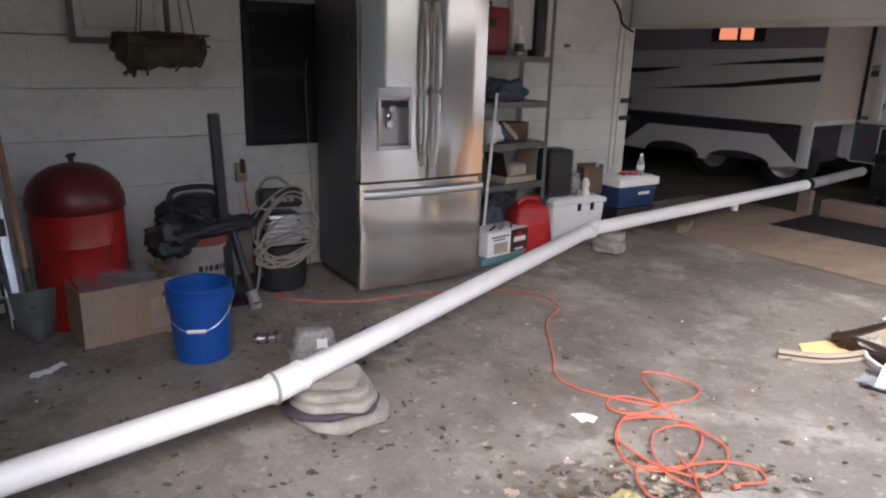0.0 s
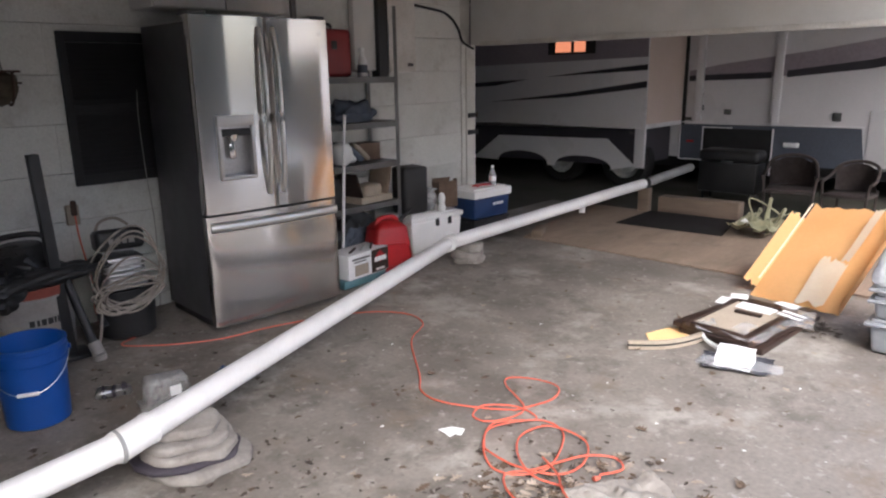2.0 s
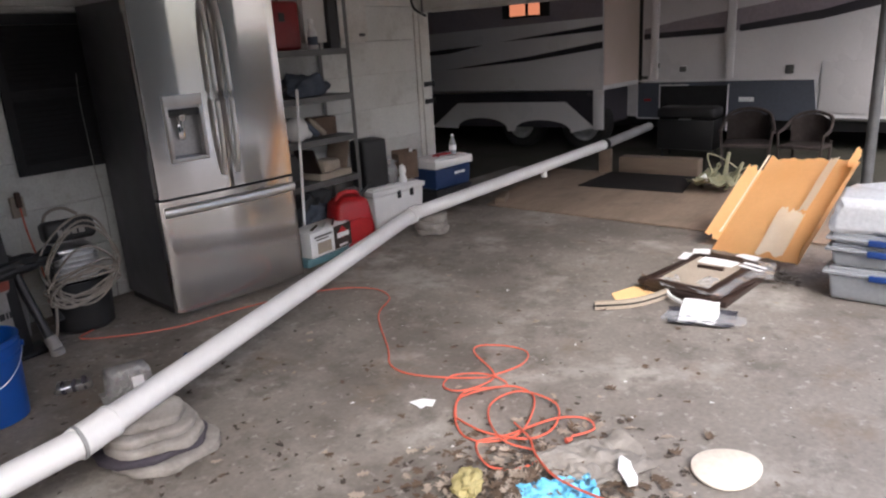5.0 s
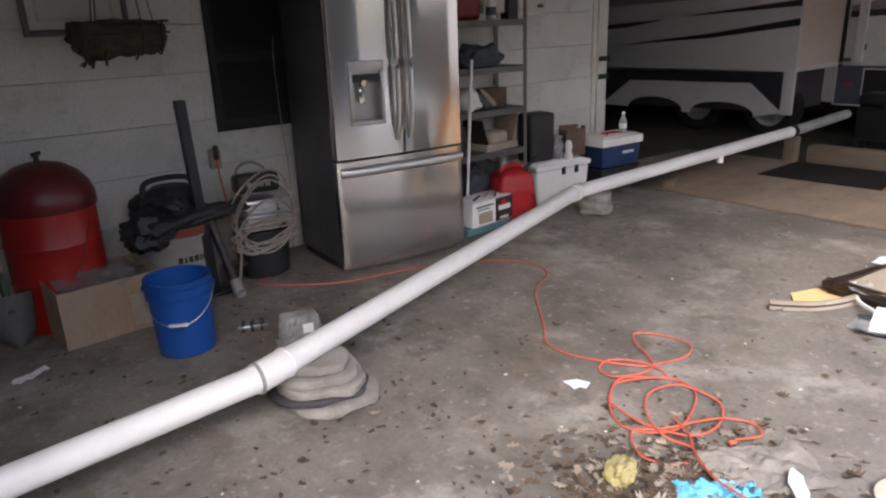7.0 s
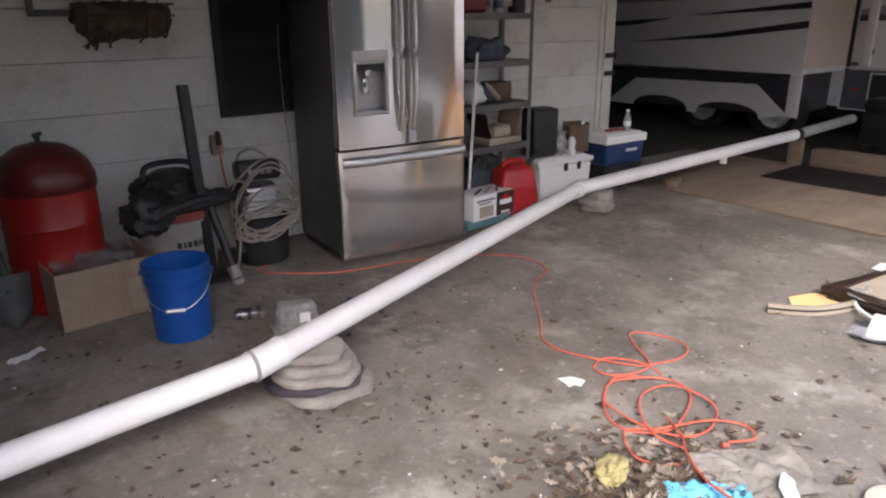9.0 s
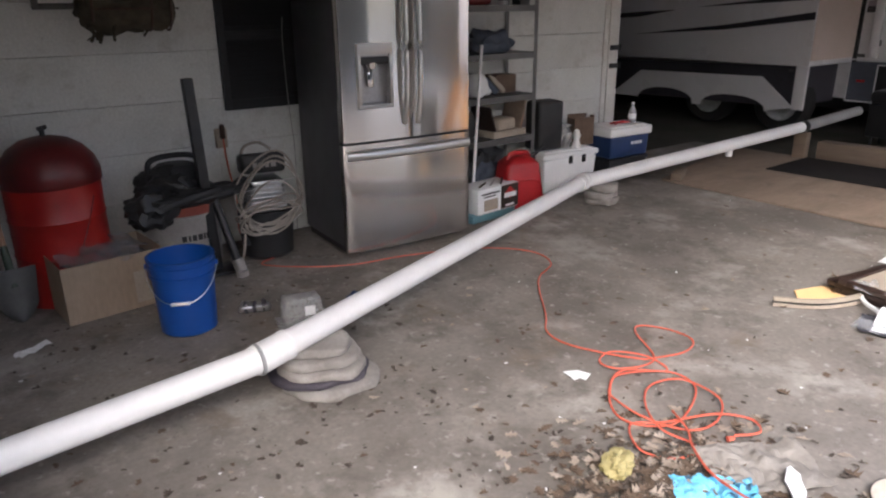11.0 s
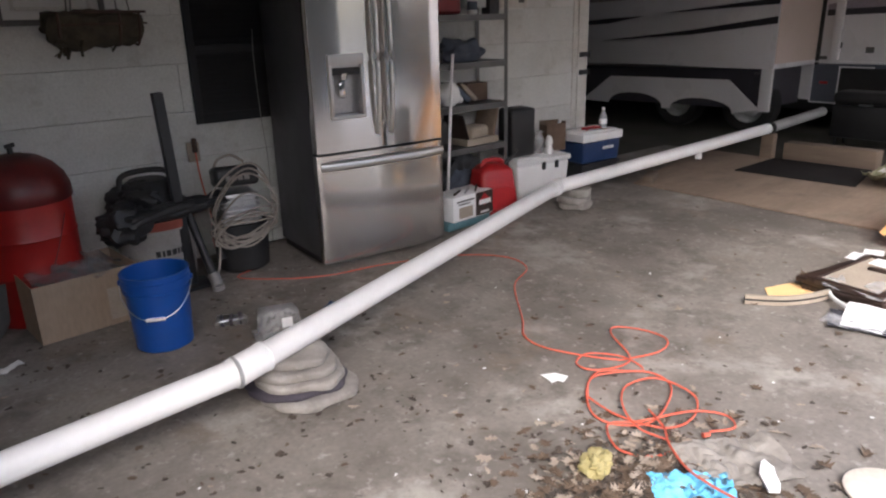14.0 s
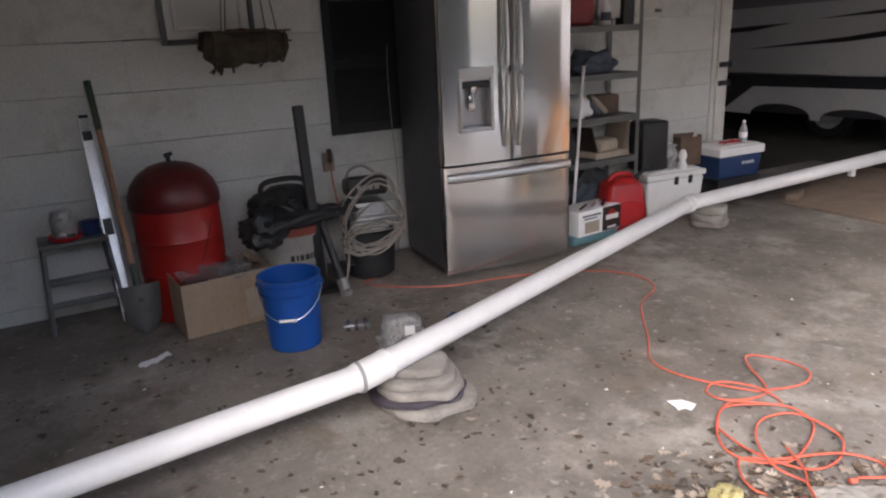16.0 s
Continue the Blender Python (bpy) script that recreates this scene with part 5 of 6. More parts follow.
ch = wicker_chair(pose(8.28, 2.33, -0.03, 0, 0, -78) @ Matrix.Diagonal((0.9, 0.9, 0.94, 1)))
copy_thing(ch, pose(8.36, 1.75, -0.03, 0, 0, -98) @ Matrix.Diagonal((0.9, 0.9, 0.94, 1)))
gr = thing("covered_grill", pose(8.55, 3.08, -0.03, 0, 0, 90), "low black grill box before the trailer hatch", "grill")
part("grill_body", cut_box((-0.34, -0.16, 0.10), (0.34, 0.16, 0.46), 0.02, 2), BLACK, gr)
part("grill_lid", cut_box((-0.35, -0.17, 0.462), (0.35, 0.17, 0.60), 0.05, 3), BLACK, gr)
part("handle", rod((-0.08, 0.185, 0.47), (0.06, 0.185, 0.47), 0.01, 10), ALU, gr, "bright bar handle")
for sx in (-0.28, 0.28):
    for sy in (-0.12, 0.12):
        part("leg", rod((sx, sy, 0), (sx, sy, 0.10), 0.015, 8), BLACK, gr)
pole = thing("carport_post", pose(7.46, 1.02, -0.03), "grey steel carport post", "post")
part("shaft", lathe([(0, 0), (0.046, 0), (0.046, 2.65), (0, 2.65)], 24), POLE, pole)
part("base_plate", cut_box((-0.09, -0.09, 0.0), (0.09, 0.09, 0.012), 0.002), POLE, pole)

# ---- heap of parcels and bins ----
net = thing("plastic_tangle", pose(6.60, 2.10, 0.018), "tangle of olive plastic netting and straps on the plywood", "netting")
part("crumpled_sheet", sheet(0.46, 0.40, 26, 24, 0.17, 7, 4.0), OLIVE, net)
rnd = random.Random(11)
for k in range(5):
    x, y = rnd.uniform(-0.16, 0.16), rnd.uniform(-0.16, 0.16)
    pts = [Vector((x, y, 0.03)), Vector((x + rnd.uniform(-0.1, 0.1), y + rnd.uniform(-0.1, 0.1), rnd.uniform(0.12, 0.33))), Vector((x + rnd.uniform(-0.16, 0.16), y - rnd.uniform(0, 0.2), rnd.uniform(0.1, 0.3))), Vector((x + rnd.uniform(-0.2, 0.2), y + rnd.uniform(-0.2, 0.2), 0.02))]
    part("strap", tube(smoothed(pts, 7), rnd.uniform(0.007, 0.016), 6), OLIVE, net)
part("cup", lathe([(0, 0), (0.03, 0), (0.035, 0.06), (0, 0.06)], 16), PAPER, net, m=pose(-0.1, 0.1, 0.1, 50, 20, 0))

card = thing("torn_carton", pose(0, 0, 0), "long amber cardboard carton torn open and tilted up", "carton")
O = Vector((4.73, 1.235, 0.02))
U = (Vector((5.33, 1.05, 0.57)) - O)
LEN = U.length
U.normalize()
V = Vector((-0.40, -0.915, 0.04))
V = (V - U * V.dot(U)).normalized()
CM = Matrix((U, V, U.cross(V))).transposed().to_4x4()
CM = Matrix.Translation(O) @ CM
if (CM.to_3x3() @ Vector((0, 0, 1))).z < 0:
    CM = CM @ Matrix.Diagonal((1, 1, -1, 1))


def torn(u0, u1, v0, v1, jag0, jag1, seed, thick=0.005):
    """A card panel with a torn far and near edge."""
    bm = bmesh.new()
    nu, nv = 14, 18
    g = []
    for i in range(nu + 1):
        row = []
        for j in range(nv + 1):
            v_ = v0 + (v1 - v0) * j / nv
            k0 = jag0 * noise.noise(Vector((v_ * 16 + seed, seed, 0))) + 0.5 * jag0 * noise.noise(Vector((v_ * 45, seed, 2)))
            k1 = jag1 * noise.noise(Vector((v_ * 14 - seed, seed, 5))) + 0.5 * jag1 * noise.noise(Vector((v_ * 45, seed, 9)))
            u = (u0 + k0) + ((u1 + k1) - (u0 + k0)) * i / nu
            row.append(bm.verts.new((u, v_, 0.006 * noise.noise(Vector((u * 5, v_ * 5, seed))))))
        g.append(row)
    for a, b in zip(g, g[1:]):
        for j in range(nv):
            bm.faces.new((a[j], a[j + 1], b[j + 1], b[j]))
    bmesh.ops.solidify(bm, geom=bm.faces[:], thickness=thick)
    return bm


CW = 0.64
part("base_panel", torn(0, LEN, -CW / 2, CW / 2, 0.015, 0.05, 1.0), AMBER, card, m=CM)
part("side_panel", moved(torn(0.0, LEN * 0.93, 0, 0.14, 0.02, 0.05, 3.0), pose(0, CW / 2, 0, 62)), AMBER, card, m=CM)
part("side_panel", moved(torn(0.08, LEN * 0.85, 0, 0.10, 0.04, 0.06, 6.0), pose(0, -CW / 2, 0, 128)), AMBER, card, m=CM)
part("corner_flap", moved(torn(LEN * 0.86, LEN * 1.04, 0, 0.10, 0.03, 0.06, 8.0), pose(0, CW / 2 - 0.01, 0.01, 80)), AMBER, card, m=CM)
part("torn_liner", moved(torn(0.02, 0.36, 0.0, 0.2, 0.03, 0.09, 9.0, 0.002), pose(0, 0.02, 0.022, 4, -3)), TAN, card, "pale torn inner layer", m=CM)
part("torn_liner", moved(torn(0.36, LEN * 0.95, 0.15, 0.22, 0.05, 0.05, 12.0, 0.002), pose(0, 0.02, 0.018, 16)), TAN, card, "pale torn inner layer", m=CM)
part("torn_liner", moved(torn(0.1, LEN * 0.9, -0.262, -0.25, 0.05, 0.05, 15.0, 0.002), pose(0, 0.0, 0.02, -20)), TAN, card, "pale torn edge", m=CM)

FM = pose(4.15, 1.32, 0, 0, 0, -9)


def picture_frame(z, w, d, rail, h, dx, rz, board, label):
    f_ = thing("picture_frame", FM @ pose(dx, 0, z, 0, 0, rz), label, "frame", "stacked frames")
    for lo, hi in (((-w, -d, 0), (w, -d + rail, h)), ((-w, d - rail, 0), (w, d, h)), ((-w, -d + rail + 0.001, 0), (-w + rail, d - rail - 0.001, h)), ((w - rail, -d + rail + 0.001, 0), (w, d - rail - 0.001, h))):
        part("rail", cut_box(lo, hi, 0.005), WALNUT, f_)
    part("backing", cut_box((-w + rail * 0.6, -d + rail * 0.6, h * 0.3), (w - rail * 0.6, d - rail * 0.6, h * 0.55)), board, f_, "grey-brown backing board")
    return f_


picture_frame(0.0, 0.39, 0.245, 0.045, 0.034, 0.06, 4, BLACK, "dark wooden frame at the foot of a stack")
picture_frame(0.035, 0.375, 0.24, 0.045, 0.03, 0.02, -3, BLACK, "dark wooden frame wrapped in film")
pf = picture_frame(0.066, 0.315, 0.195, 0.042, 0.03, -0.05, 3, LINER, "dark wooden frame with a bare backing on the stack")
tagged(link("wood_batten", cut_box((-0.018, -0.075, 0), (0.018, 0.075, 0.016), 0.003), WALNUT, m=FM @ pose(0.03, 0.0, 0.0824, 0, 0, 8)), "short dark batten lying on the frame", "batten")
for i, (x, y, w, d, rz, z) in enumerate(((0.17, 0.02, 0.13, 0.22, 5, 0.083), (0.27, 0.19, 0.10, 0.10, 25, 0.096), (0.40, -0.06, 0.08, 0.14, -10, 0.07), (0.12, 0.215, 0.14, 0.06, 10, 0.096))):
    tagged(link("paper_scrap", sheet(w, d, 8, 8, 0.008, 9, 2.0 * i, 0.0012), PAPER, m=FM @ pose(x, y, z, 0, 0, rz)), "white paper scrap on the stacked frames", "paper", "paper scraps")
for k in range(2):
    tagged(link("packing_tape", sheet(0.03, 0.15, 3, 14, 0.004, 9, k, 0.001), PAPER, m=FM @ pose(0.13 + 0.06 * k, -0.19, 0.098, 0, 0, -12)), "white packing strap across the frames", "strap", "packing straps")
for k, (x, y, s) in enumerate(((-0.20, -0.20, 0.34), (0.18, -0.27, 0.3), (-0.3, 0.1, 0.2))):
    tagged(link("plastic_film", sheet(s, s * 0.6, 16, 10, 0.035, 11, 5.0 + k, 0.0008), FILM, m=FM @ pose(x, y * 0.8, 0.066, 0, 0, 20 * k), shadow=False), "crumpled clear film round the frames", "film", "clear film")
strip = [Vector(p) for p in ((3.43, 1.69, 0.0), (3.57, 1.53, 0.0), (3.78, 1.44, 0.0), (3.93, 1.46, 0.0), (4.00, 1.55, 0.0), (3.97, 1.63, 0.0))]
pts = smoothed(strip, 8)
for nm, z0, r_, mt in (("foam_trim", 0.003, 0.0, LINER), ("foam_trim", 0.021, 0.004, RUBBER), ("foam_trim", 0.033, 0.0, LINER)):
    bm = bmesh.new()
    prev = None
    for i, p in enumerate(pts):
        dv = (pts[min(i + 1, len(pts) - 1)] - pts[max(i - 1, 0)]).normalized()
        nv_ = Vector((-dv.y, dv.x, 0)) * (0.012 - r_)
        h = 0.017 if r_ == 0 else 0.011
        ring = [bm.verts.new(q + Vector((0, 0, z))) for q, z in ((p + nv_, z0), (p - nv_, z0), (p - nv_, z0 + h), (p + nv_, z0 + h))]
        if prev:
            for k in range(4):
                bm.faces.new((prev[k], prev[(k + 1) % 4], ring[(k + 1) % 4], ring[k]))
        else:
            bm.faces.new(ring)
        prev = ring
    bm.faces.new(prev)
    if nm == "foam_trim" and z0 == 0.003:
        tm = thing("curved_trim", pose(0, 0, 0), "bent grey edging strip lying on the slab", "edging strip")
    part("strip", bm, mt, tm)
tagged(link("amber_card_scrap", prism([(3.62, 1.66), (3.70, 1.72), (3.88, 1.66), (3.92, 1.53), (3.80, 1.50)], 0.001, 0.006), AMBER), "torn amber cardboard scrap under the edging strip", "cardboard")
tagged(link("paper_loop", tube(smoothed([(3.90, 1.50, 0.058), (3.85, 1.46, 0.052), (3.77, 1.40, 0.032), (3.70, 1.32, 0.034), (3.65, 1.27, 0.042)], 6), 0.011, 6), PAPER), "curled white paper strip by the frames", "paper")
bag = thing("plastic_bag", pose(3.59, 1.16, 0.0, 0, 0, -72), "clear plastic bag with dark contents and a white sheet", "bag")
part("dark_content", sheet(0.34, 0.22, 34, 22, 0.03, 14, 25.0, 0.002), DARKFILM, bag, "dark contents")
part("film", sheet(0.40, 0.13, 26, 10, 0.034, 15, 21.0, 0.001), FILM, bag, m=pose(0.01, -0.06, 0.012), shadow=False)
part("printed_sheet", sheet(0.185, 0.24, 10, 8, 0.010, 6, 31.0, 0.001), PAPER, bag, "white sheet of paper", m=pose(-0.01, 0.02, 0.034, 8, 0, -6))


CLIP = mat("deep_blue_plastic", (0.013, 0.045, 0.19), 0.4, 0, (0.010, 0.03, 0.12), 6, 0.6, 60, 0.04, grit=0.04)


def tote(z, h, label, latches):
    t = thing("storage_tote", pose(4.20, -0.05, z), label, "storage bin", "stacked storage totes")
    w, d = 0.46, 0.78
    o, i_ = cut_box((0.02, 0.02, 0), (w - 0.02, d - 0.02, h - 0.035), 0.025, 3), None
    for v in o.verts:
        k = 0.94 + 0.06 * v.co.z / h
        v.co.x, v.co.y = w / 2 + (v.co.x - w / 2) * k, d / 2 + (v.co.y - d / 2) * k
    part("bin", o, TOTE, t, "translucent clear bin")
    part("lid", join(cut_box((0, 0, h - 0.04), (w, d, h - 0.022), 0.008, 2), cut_box((0.03, 0.03, h - 0.024), (w - 0.03, d - 0.03, h - 0.002), 0.006)), LIDCLEAR, t, "clear lid")
    for y in latches:
        part("latch", cut_box((-0.016, y - 0.058, h - 0.052), (0.004, y + 0.058, h - 0.018), 0.006), CLIP, t, "blue clip")
    return t


tote(0.0, 0.19, "clear plastic storage tote with blue clips on the slab", (0.50, 0.2))
tote(0.189, 0.13, "shallow clear storage tote in the middle of a stack", (0.52, 0.2))
tote(0.318, 0.062, "shallow clear storage tote near the top of a stack", (0.52, 0.2))
bm = cut_box((0, 0, 0), (0.46, 0.76, 0.19), 0.05, 4)
bmesh.ops.subdivide_edges(bm, edges=bm.edges[:], cuts=3, use_grid_fill=True)
tagged(link("bubble_wrap_roll", rough_up(rough_up(bm, 0.03, 8, 3.0), 0.012, 26, 1.0), BUBBLE, m=pose(4.20, -0.04, 0.379)), "bundle of frosted bubble wrap on the totes", "bubble wrap")

# ---- orange extension cord ----
cord = thing("extension_cord", pose(0, 0, 0), "orange extension cord tangled on the slab", "extension cord")
LEAD = [(1.76, 3.98), (1.60, 3.90), (1.78, 3.70), (2.03, 3.55), (2.39, 3.48), (2.83, 3.30), (3.03, 3.06), (2.98, 2.83), (2.73, 2.68), (2.43, 2.32), (2.30, 2.18), (2.28, 2.03), (2.36, 1.84), (2.44, 1.72)]
COIL = [(2.44, 1.72), (2.62, 1.65), (2.74, 1.69), (2.77, 1.83), (2.69, 1.94), (2.60, 1.90), (2.50, 1.72), (2.39, 1.68), (2.26, 1.73), (2.27, 1.83), (2.37, 1.85), (2.45, 1.72), (2.43, 1.60), (2.28, 1.71), (2.11, 1.64), (2.00, 1.51), (2.02, 1.39), (2.14, 1.33), (2.40, 1.44), (2.42, 1.58), (2.22, 1.69), (2.08, 1.61)]
TAIL = [(2.08, 1.61), (2.05, 1.44), (2.10, 1.27), (2.25, 1.25), (2.39, 1.33), (2.39, 1.50), (2.27, 1.56), (2.13, 1.48), (2.03, 1.33), (2.06, 1.19), (1.93, 1.20), (1.87, 1.30), (1.98, 1.43), (2.08, 1.36), (2.27, 1.27), (2.36, 1.18), (2.30, 1.11), (2.20, 1.15)]
END_ = [(2.16, 1.38), (2.08, 1.26), (1.99, 1.18), (1.90, 1.06), (1.86, 0.95), (1.84, 0.84)]
for k, run in enumerate((LEAD, COIL, TAIL, END_)):
    n = len(run)
    part("cable", tube(smoothed([(x, y, 0.006 + ((0.0065 * (k - 1) + 0.006 * (i % 3) if k < 3 else 0.02 + 0.014 * i) if k else 0.0)) for i, (x, y) in enumerate(run)], 7), 0.0041, 8), ORANGE, cord)
part("plug", join(rod((2.20, 1.15, 0.014), (2.175, 1.16, 0.014), 0.007, 12, 0.010),), ORANGE, cord)

# ---- litter on the slab ----
cup = thing("plastic_clamshell", pose(1.44, 3.02, 0.0, 0, 0, -14), "cloudy clear plastic clamshell pack with a white label", "packaging")
shell = cut_box((-0.105, -0.06, 0.0), (0.105, 0.06, 0.135), 0.016, 3)
for v in shell.verts:
    k = 1.0 - 0.16 * v.co.z / 0.135
    v.co.x, v.co.y = v.co.x * k, v.co.y * k
part("shell", rough_up(shell, 0.006, 22, 3.0), JAR, cup)
part("flange", rough_up(cut_box((-0.125, -0.075, 0.0), (0.125, 0.078, 0.006), 0.002), 0.005, 14, 5.0), JAR, cup)
part("pack_label", cut_box((0.005, -0.0595, 0.05), (0.055, -0.0560, 0.098)), PAPER, cup, "white label")
can_ = thing("foil_wrapper", pose(1.30, 3.28, 0.0, 0, 0, -18), "crumpled silver and purple wrapper on the slab", "wrapper")
part("wrapper", rough_up(rough_up(cut_box((-0.075, -0.03, 0), (0.075, 0.03, 0.045), 0.012, 3), 0.014, 24), 0.006, 60), ALU, can_)
for x0 in (-0.055, -0.01, 0.03):
    part("stripe", rough_up(cut_box((x0, -0.034, 0.004), (x0 + 0.022, 0.03, 0.049), 0.008, 3), 0.012, 24), SLATE, can_)
heap("blue_rag", "small dark blue rag beside the pipe", "rag", pose(1.735, 3.02, 0), 0.075, 0.07, 0.075, NAVY, 3.0)
tagged(link("paper_scrap", sheet(0.16, 0.055, 18, 9, 0.03, 26, 2.0), PAPER, m=pose(0.32, 3.47, 0.001, 0, 0, 30), shadow=True), "torn white paper on the slab", "paper", "paper scraps")
tagged(link("paper_scrap", prism([(-0.06, 0.02), (0.0, 0.045), (0.055, 0.03), (0.035, -0.02), (0.01, -0.012), (-0.015, -0.035), (-0.03, -0.01)], 0, 0.003), PAPER, m=pose(2.10, 1.80, 0.004, 3, 4, -45)), "torn white paper beside the cord", "paper", "paper scraps")
egg = lathe([(0, 0.0), (0.105, 0.0), (0.112, 0.004), (0.112, 0.010), (0.105, 0.014), (0, 0.015)], 44)
for v in egg.verts:
    v.co.y *= 0.92 * (1 - 1.3 * v.co.x)
    v.co.x *= 1.08
tagged(link("cream_board", egg, CREAM, m=pose(2.325, 0.620, 0.012, 4, -3, -35)), "cream egg-shaped board lying on the slab", "board")
bm = bmesh.new()
bmesh.ops.create_icosphere(bm, subdivisions=4, radius=1)
for v in bm.verts:
    k = 1 + 0.38 * noise.noise(v.co * 1.9) + 0.22 * noise.noise(v.co * 6) + 0.08 * noise.noise(v.co * 15)
    v.co = Vector((v.co.x * 0.050 * k, v.co.y * 0.062 * k, 0.03 + v.co.z * 0.032 * k))
tagged(link("yellow_sponge", bm, SPONGE, m=pose(1.715, 1.27, 0.03, 8, 0, -62)), "ragged yellow sponge on the leaf litter", "sponge")
tagged(link("blue_cloth", sheet(0.25, 0.14, 40, 26, 0.055, 24, 4.4, 0.002), CLOTHBLUE, m=pose(1.85, 1.00, 0.02, 0, 0, -42)), "crumpled light blue cloth with dark stains", "cloth")
tagged(link("brown_paper_bag", sheet(0.36, 0.25, 44, 32, 0.05, 11, 7.7, 0.002), mat("wet_paper", (0.29, 0.265, 0.235), 0.8, 0, (0.19, 0.17, 0.15), 7, 0.8, 60, 0.3), m=pose(2.10, 0.99, 0.008, 0, 0, -30)), "flattened damp brown paper bag", "paper bag")
wb = thing("plastic_piece", pose(2.08, 0.875, 0.045, 6, 5, -50), "torn white plastic piece on the litter", "plastic piece")
part("sheet", prism([(-0.016, -0.076), (0.018, -0.07), (0.029, -0.03), (0.02, 0.012), (0.026, 0.045), (0.010, 0.058), (0.002, 0.078), (-0.013, 0.062), (-0.019, 0.03), (-0.030, 0.004), (-0.021, -0.04)], 0, 0.008, 0.002), PAPER, wb)


def leaf_outline(rnd, s):
    """An oak leaf outline round the origin, each one lobed and torn in its own way."""
    right = [(0.06, -0.42), (0.24, -0.30), (0.10, -0.18), (0.36, -0.04), (0.14, 0.08), (0.32, 0.24), (0.12, 0.30), (0.0, 0.5)]
    k, bend = rnd.uniform(0.7, 1.35), rnd.uniform(-0.5, 0.5)
    both = [(0.0, -0.5)] + right + [(-x, y) for x, y in right[-2::-1]]
    return [((x * k * rnd.uniform(0.6, 1.3) + bend * y * y) * s, y * s * rnd.uniform(0.75, 1.1)) for x, y in both]


def leaves(name, label, count, place, material, seed, size):
    rnd = random.Random(seed)
    verts, faces = [], []
    for _ in range(count):
        x, y, z = place(rnd)
        s = rnd.uniform(*size)
        turn, tip, curl = rnd.uniform(0, 6.28), rnd.uniform(-0.25, 0.25), rnd.uniform(-0.2, 0.55)
        o = leaf_outline(rnd, s)
        i0 = len(verts)
        verts.append((x, y, z + 0.004))
        for u, v in o:
            h = 0.004 + curl * 3.0 * u * u / s + 0.5 * curl * v * v / s + tip * v * 0.5
            verts.append((x + u * math.cos(turn) - v * math.sin(turn), y + u * math.sin(turn) + v * math.cos(turn), z + max(0.002, h)))
        n = len(o)
        faces += [(i0, i0 + 1 + k, i0 + 1 + (k + 1) % n) for k in range(n)]
    me = bpy.data.meshes.new(name)
    me.from_pydata(verts, [], faces)
    me.materials.append(material)
    return tagged(new(name, me), label, "leaves", kind="stuff")


def on_slab(r):
    while True:
        x, y = r.uniform(0.0, 5.1), r.uniform(0.3, 3.9)
        if r.random() < 0.30 + 0.70 * math.exp(-((x - 1.7) ** 2 + (y - 1.9) ** 2) / 1.3):
            return x, y, 0.001


def near_wall(r):
    return r.uniform(-0.5, 1.9), r.uniform(2.6, 3.7), 0.001


def by_pipe(r):
    t = r.uniform(0, 1)
    return -0.2 + 1.9 * t + r.gauss(0, 0.08), 2.1 + 0.3 * t - abs(r.gauss(0, 0.3)), 0.001


def in_pile(r):
    a, d = r.uniform(0, 6.28), abs(r.gauss(0, 0.85))
    x, y = 1.76 + 0.36 * d * math.cos(a) + 0.12 * d * math.sin(a), 1.07 + 0.27 * d * math.sin(a) - 0.10 * d * math.cos(a)
    return x, y, max(0.0, 0.045 * (1 - d / 1.6)) * r.random()


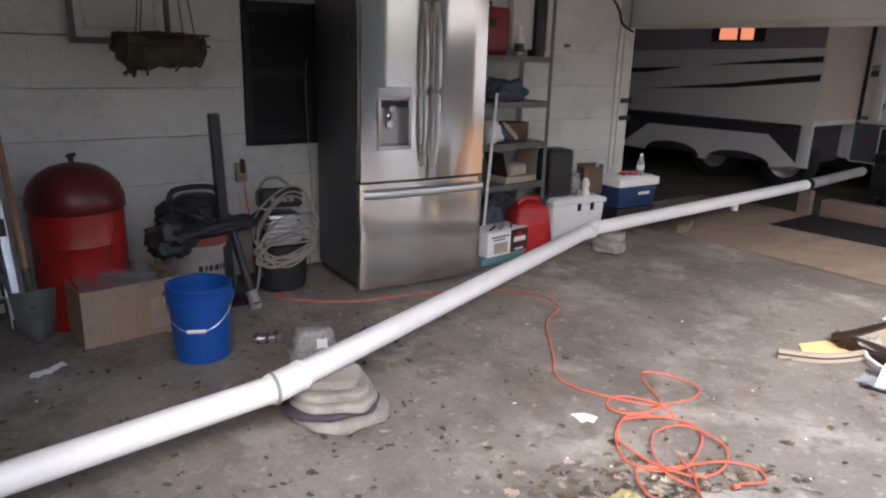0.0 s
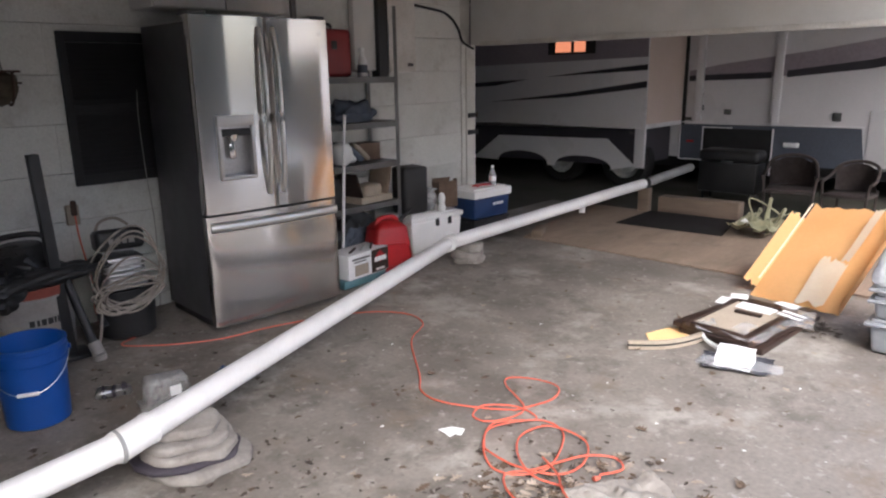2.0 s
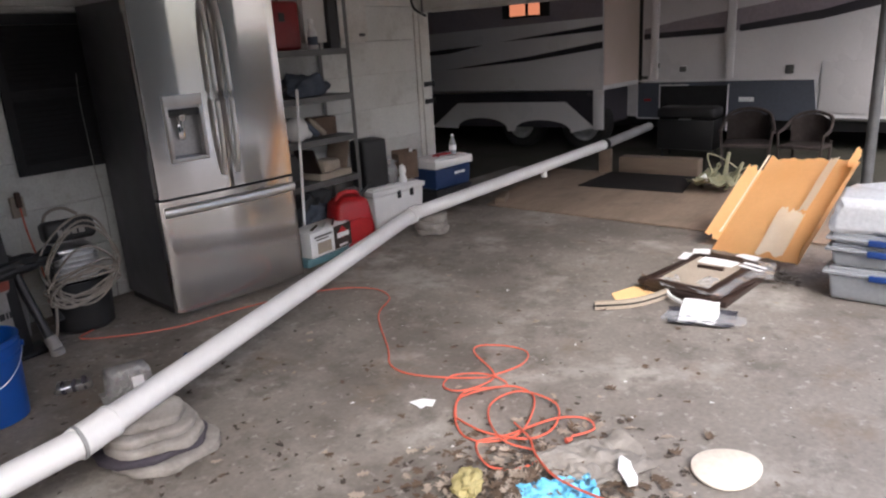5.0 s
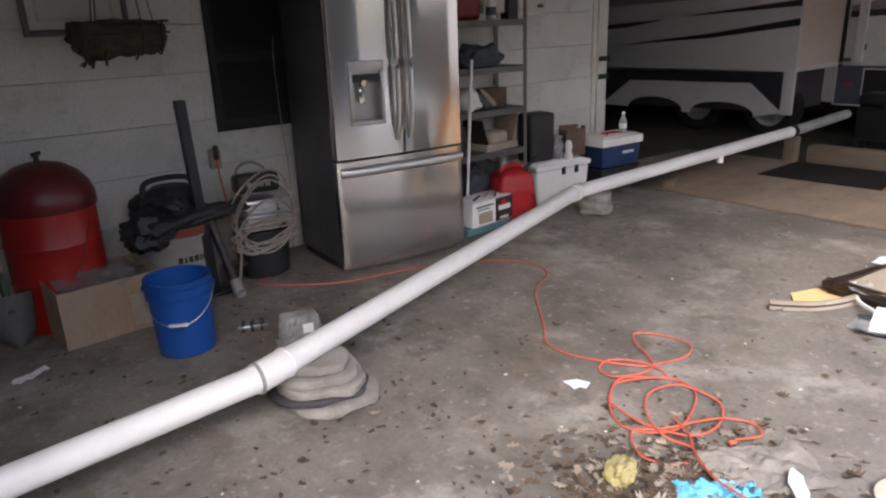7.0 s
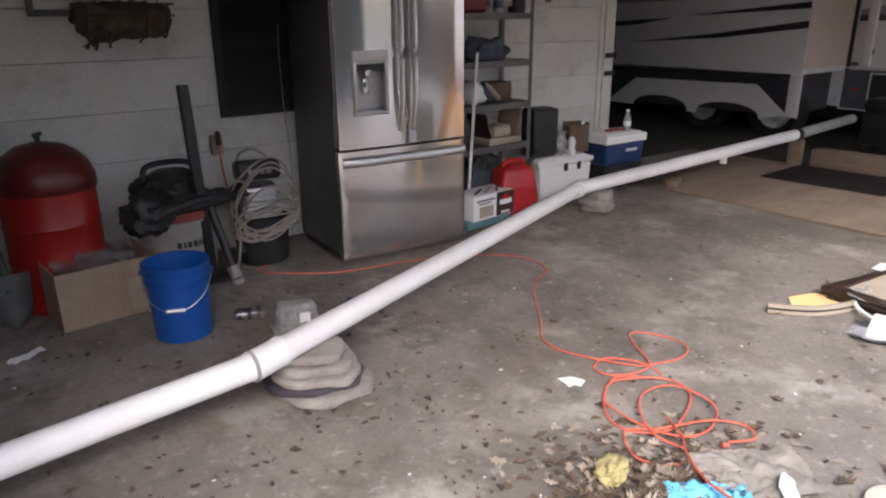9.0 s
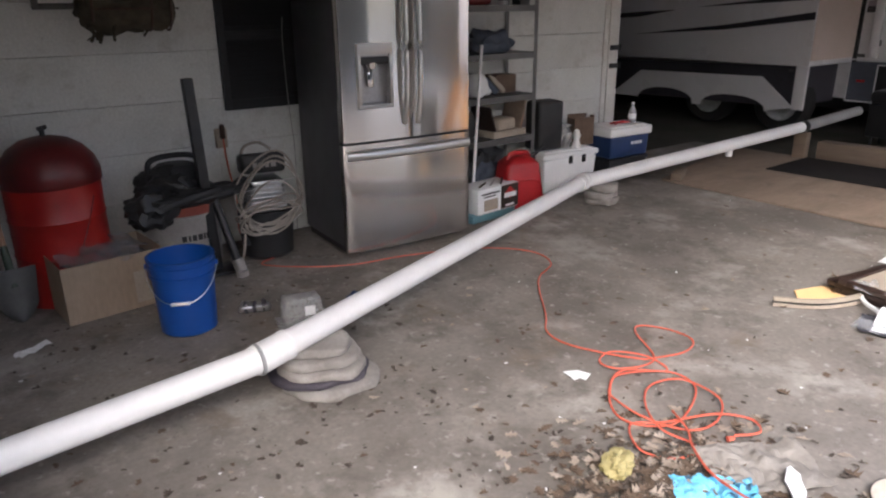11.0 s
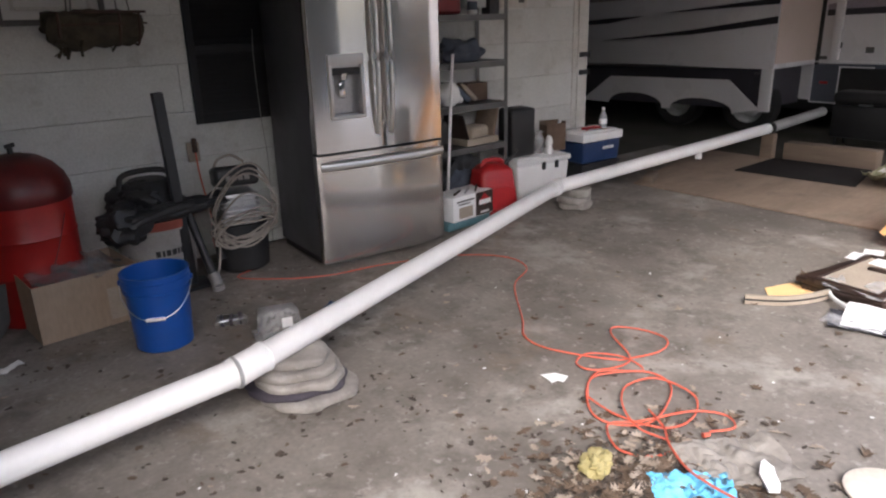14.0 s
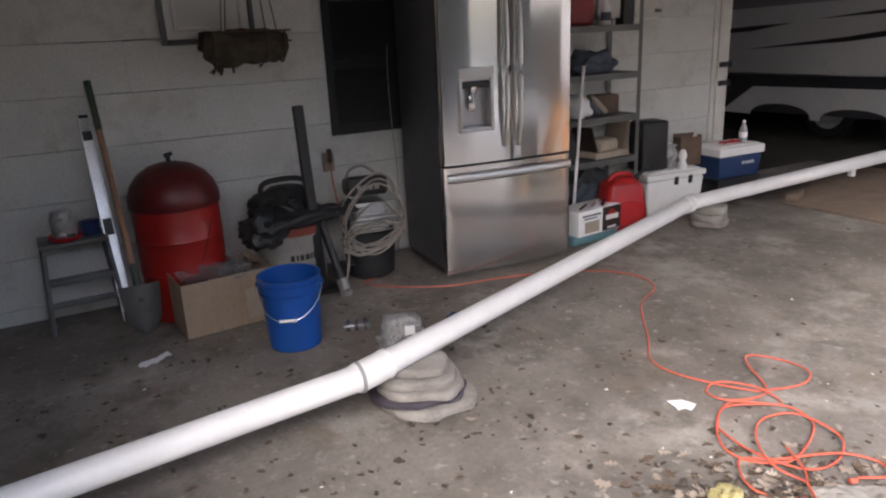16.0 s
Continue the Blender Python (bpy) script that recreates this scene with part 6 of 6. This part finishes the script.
leaves("leaf_litter", "brown oak leaves scattered over the slab", 170, on_slab, LEAF, 1, (0.012, 0.055))
leaves("pale_leaf_litter", "pale curled oak leaves on the slab", 60, on_slab, LEAFPALE, 2, (0.02, 0.06))
leaves("dark_leaf_litter", "dark leaf fragments on the slab", 210, on_slab, LEAFDARK, 3, (0.005, 0.03))
leaves("wall_leaf_litter", "dark leaf fragments near the wall", 150, near_wall, LEAFDARK, 4, (0.008, 0.045))
leaves("pipe_leaf_litter", "brown leaf fragments along the pipe", 95, by_pipe, LEAFDARK, 8, (0.008, 0.05))
leaves("paint_chip_litter", "small white chips of paint and paper on the slab", 70, on_slab, PAPER, 12, (0.006, 0.022))
leaves("leaf_clump", "dark leaf clump beside the totes", 40, lambda r: (4.42 + r.gauss(0, 0.07), 0.98 + r.gauss(0, 0.05), 0.001), LEAFDARK, 13, (0.02, 0.06))
leaves("leaf_pile", "heap of brown oak leaves", 1100, in_pile, LEAF, 5, (0.012, 0.07))
leaves("pale_leaf_pile", "pale oak leaves in the heap", 600, in_pile, LEAFPALE, 6, (0.012, 0.075))
leaves("dark_leaf_pile", "dark leaf crumbs in the heap", 1300, in_pile, LEAFDARK, 7, (0.006, 0.05))

# ---- courses of the north wall ----
COURSE = (0.0, 0.09, 0.375, 0.66, 0.945, 1.235, 1.515, 1.80, 2.085, 2.37)
rnd = random.Random(3)
shared = {}
for r, (z0, z1) in enumerate(zip(COURSE, COURSE[1:])):
    h = z1 - z0
    for k in range(5):
        x0 = -3.2 + 2.40 * k - (1.1 if r % 2 else 0)
        x1 = min(x0 + 2.40, DOOR_X - 0.16)
        x0 = max(x0, -3.2)
        if x1 - x0 < 0.05 or z0 > CEIL_Z:
            continue
        key = (round(x1 - x0, 3), round(h, 3))
        if key not in shared:
            bm = cut_box((0.0003, -0.012, 0.0016), (x1 - x0 - 0.0003, 0.0115, min(h, CEIL_Z - z0) - 0.0016), 0.0025, 1)
            me = bpy.data.meshes.new("block")
            bm.to_mesh(me)
            bm.free()
            me.materials.append(BLOCK)
            shared[key] = me
        ob = new("block", shared[key])
        ob.matrix_basis = pose(x0, WALL_Y + rnd.uniform(-0.0015, 0.0015), z0)
        ob.parent = wall
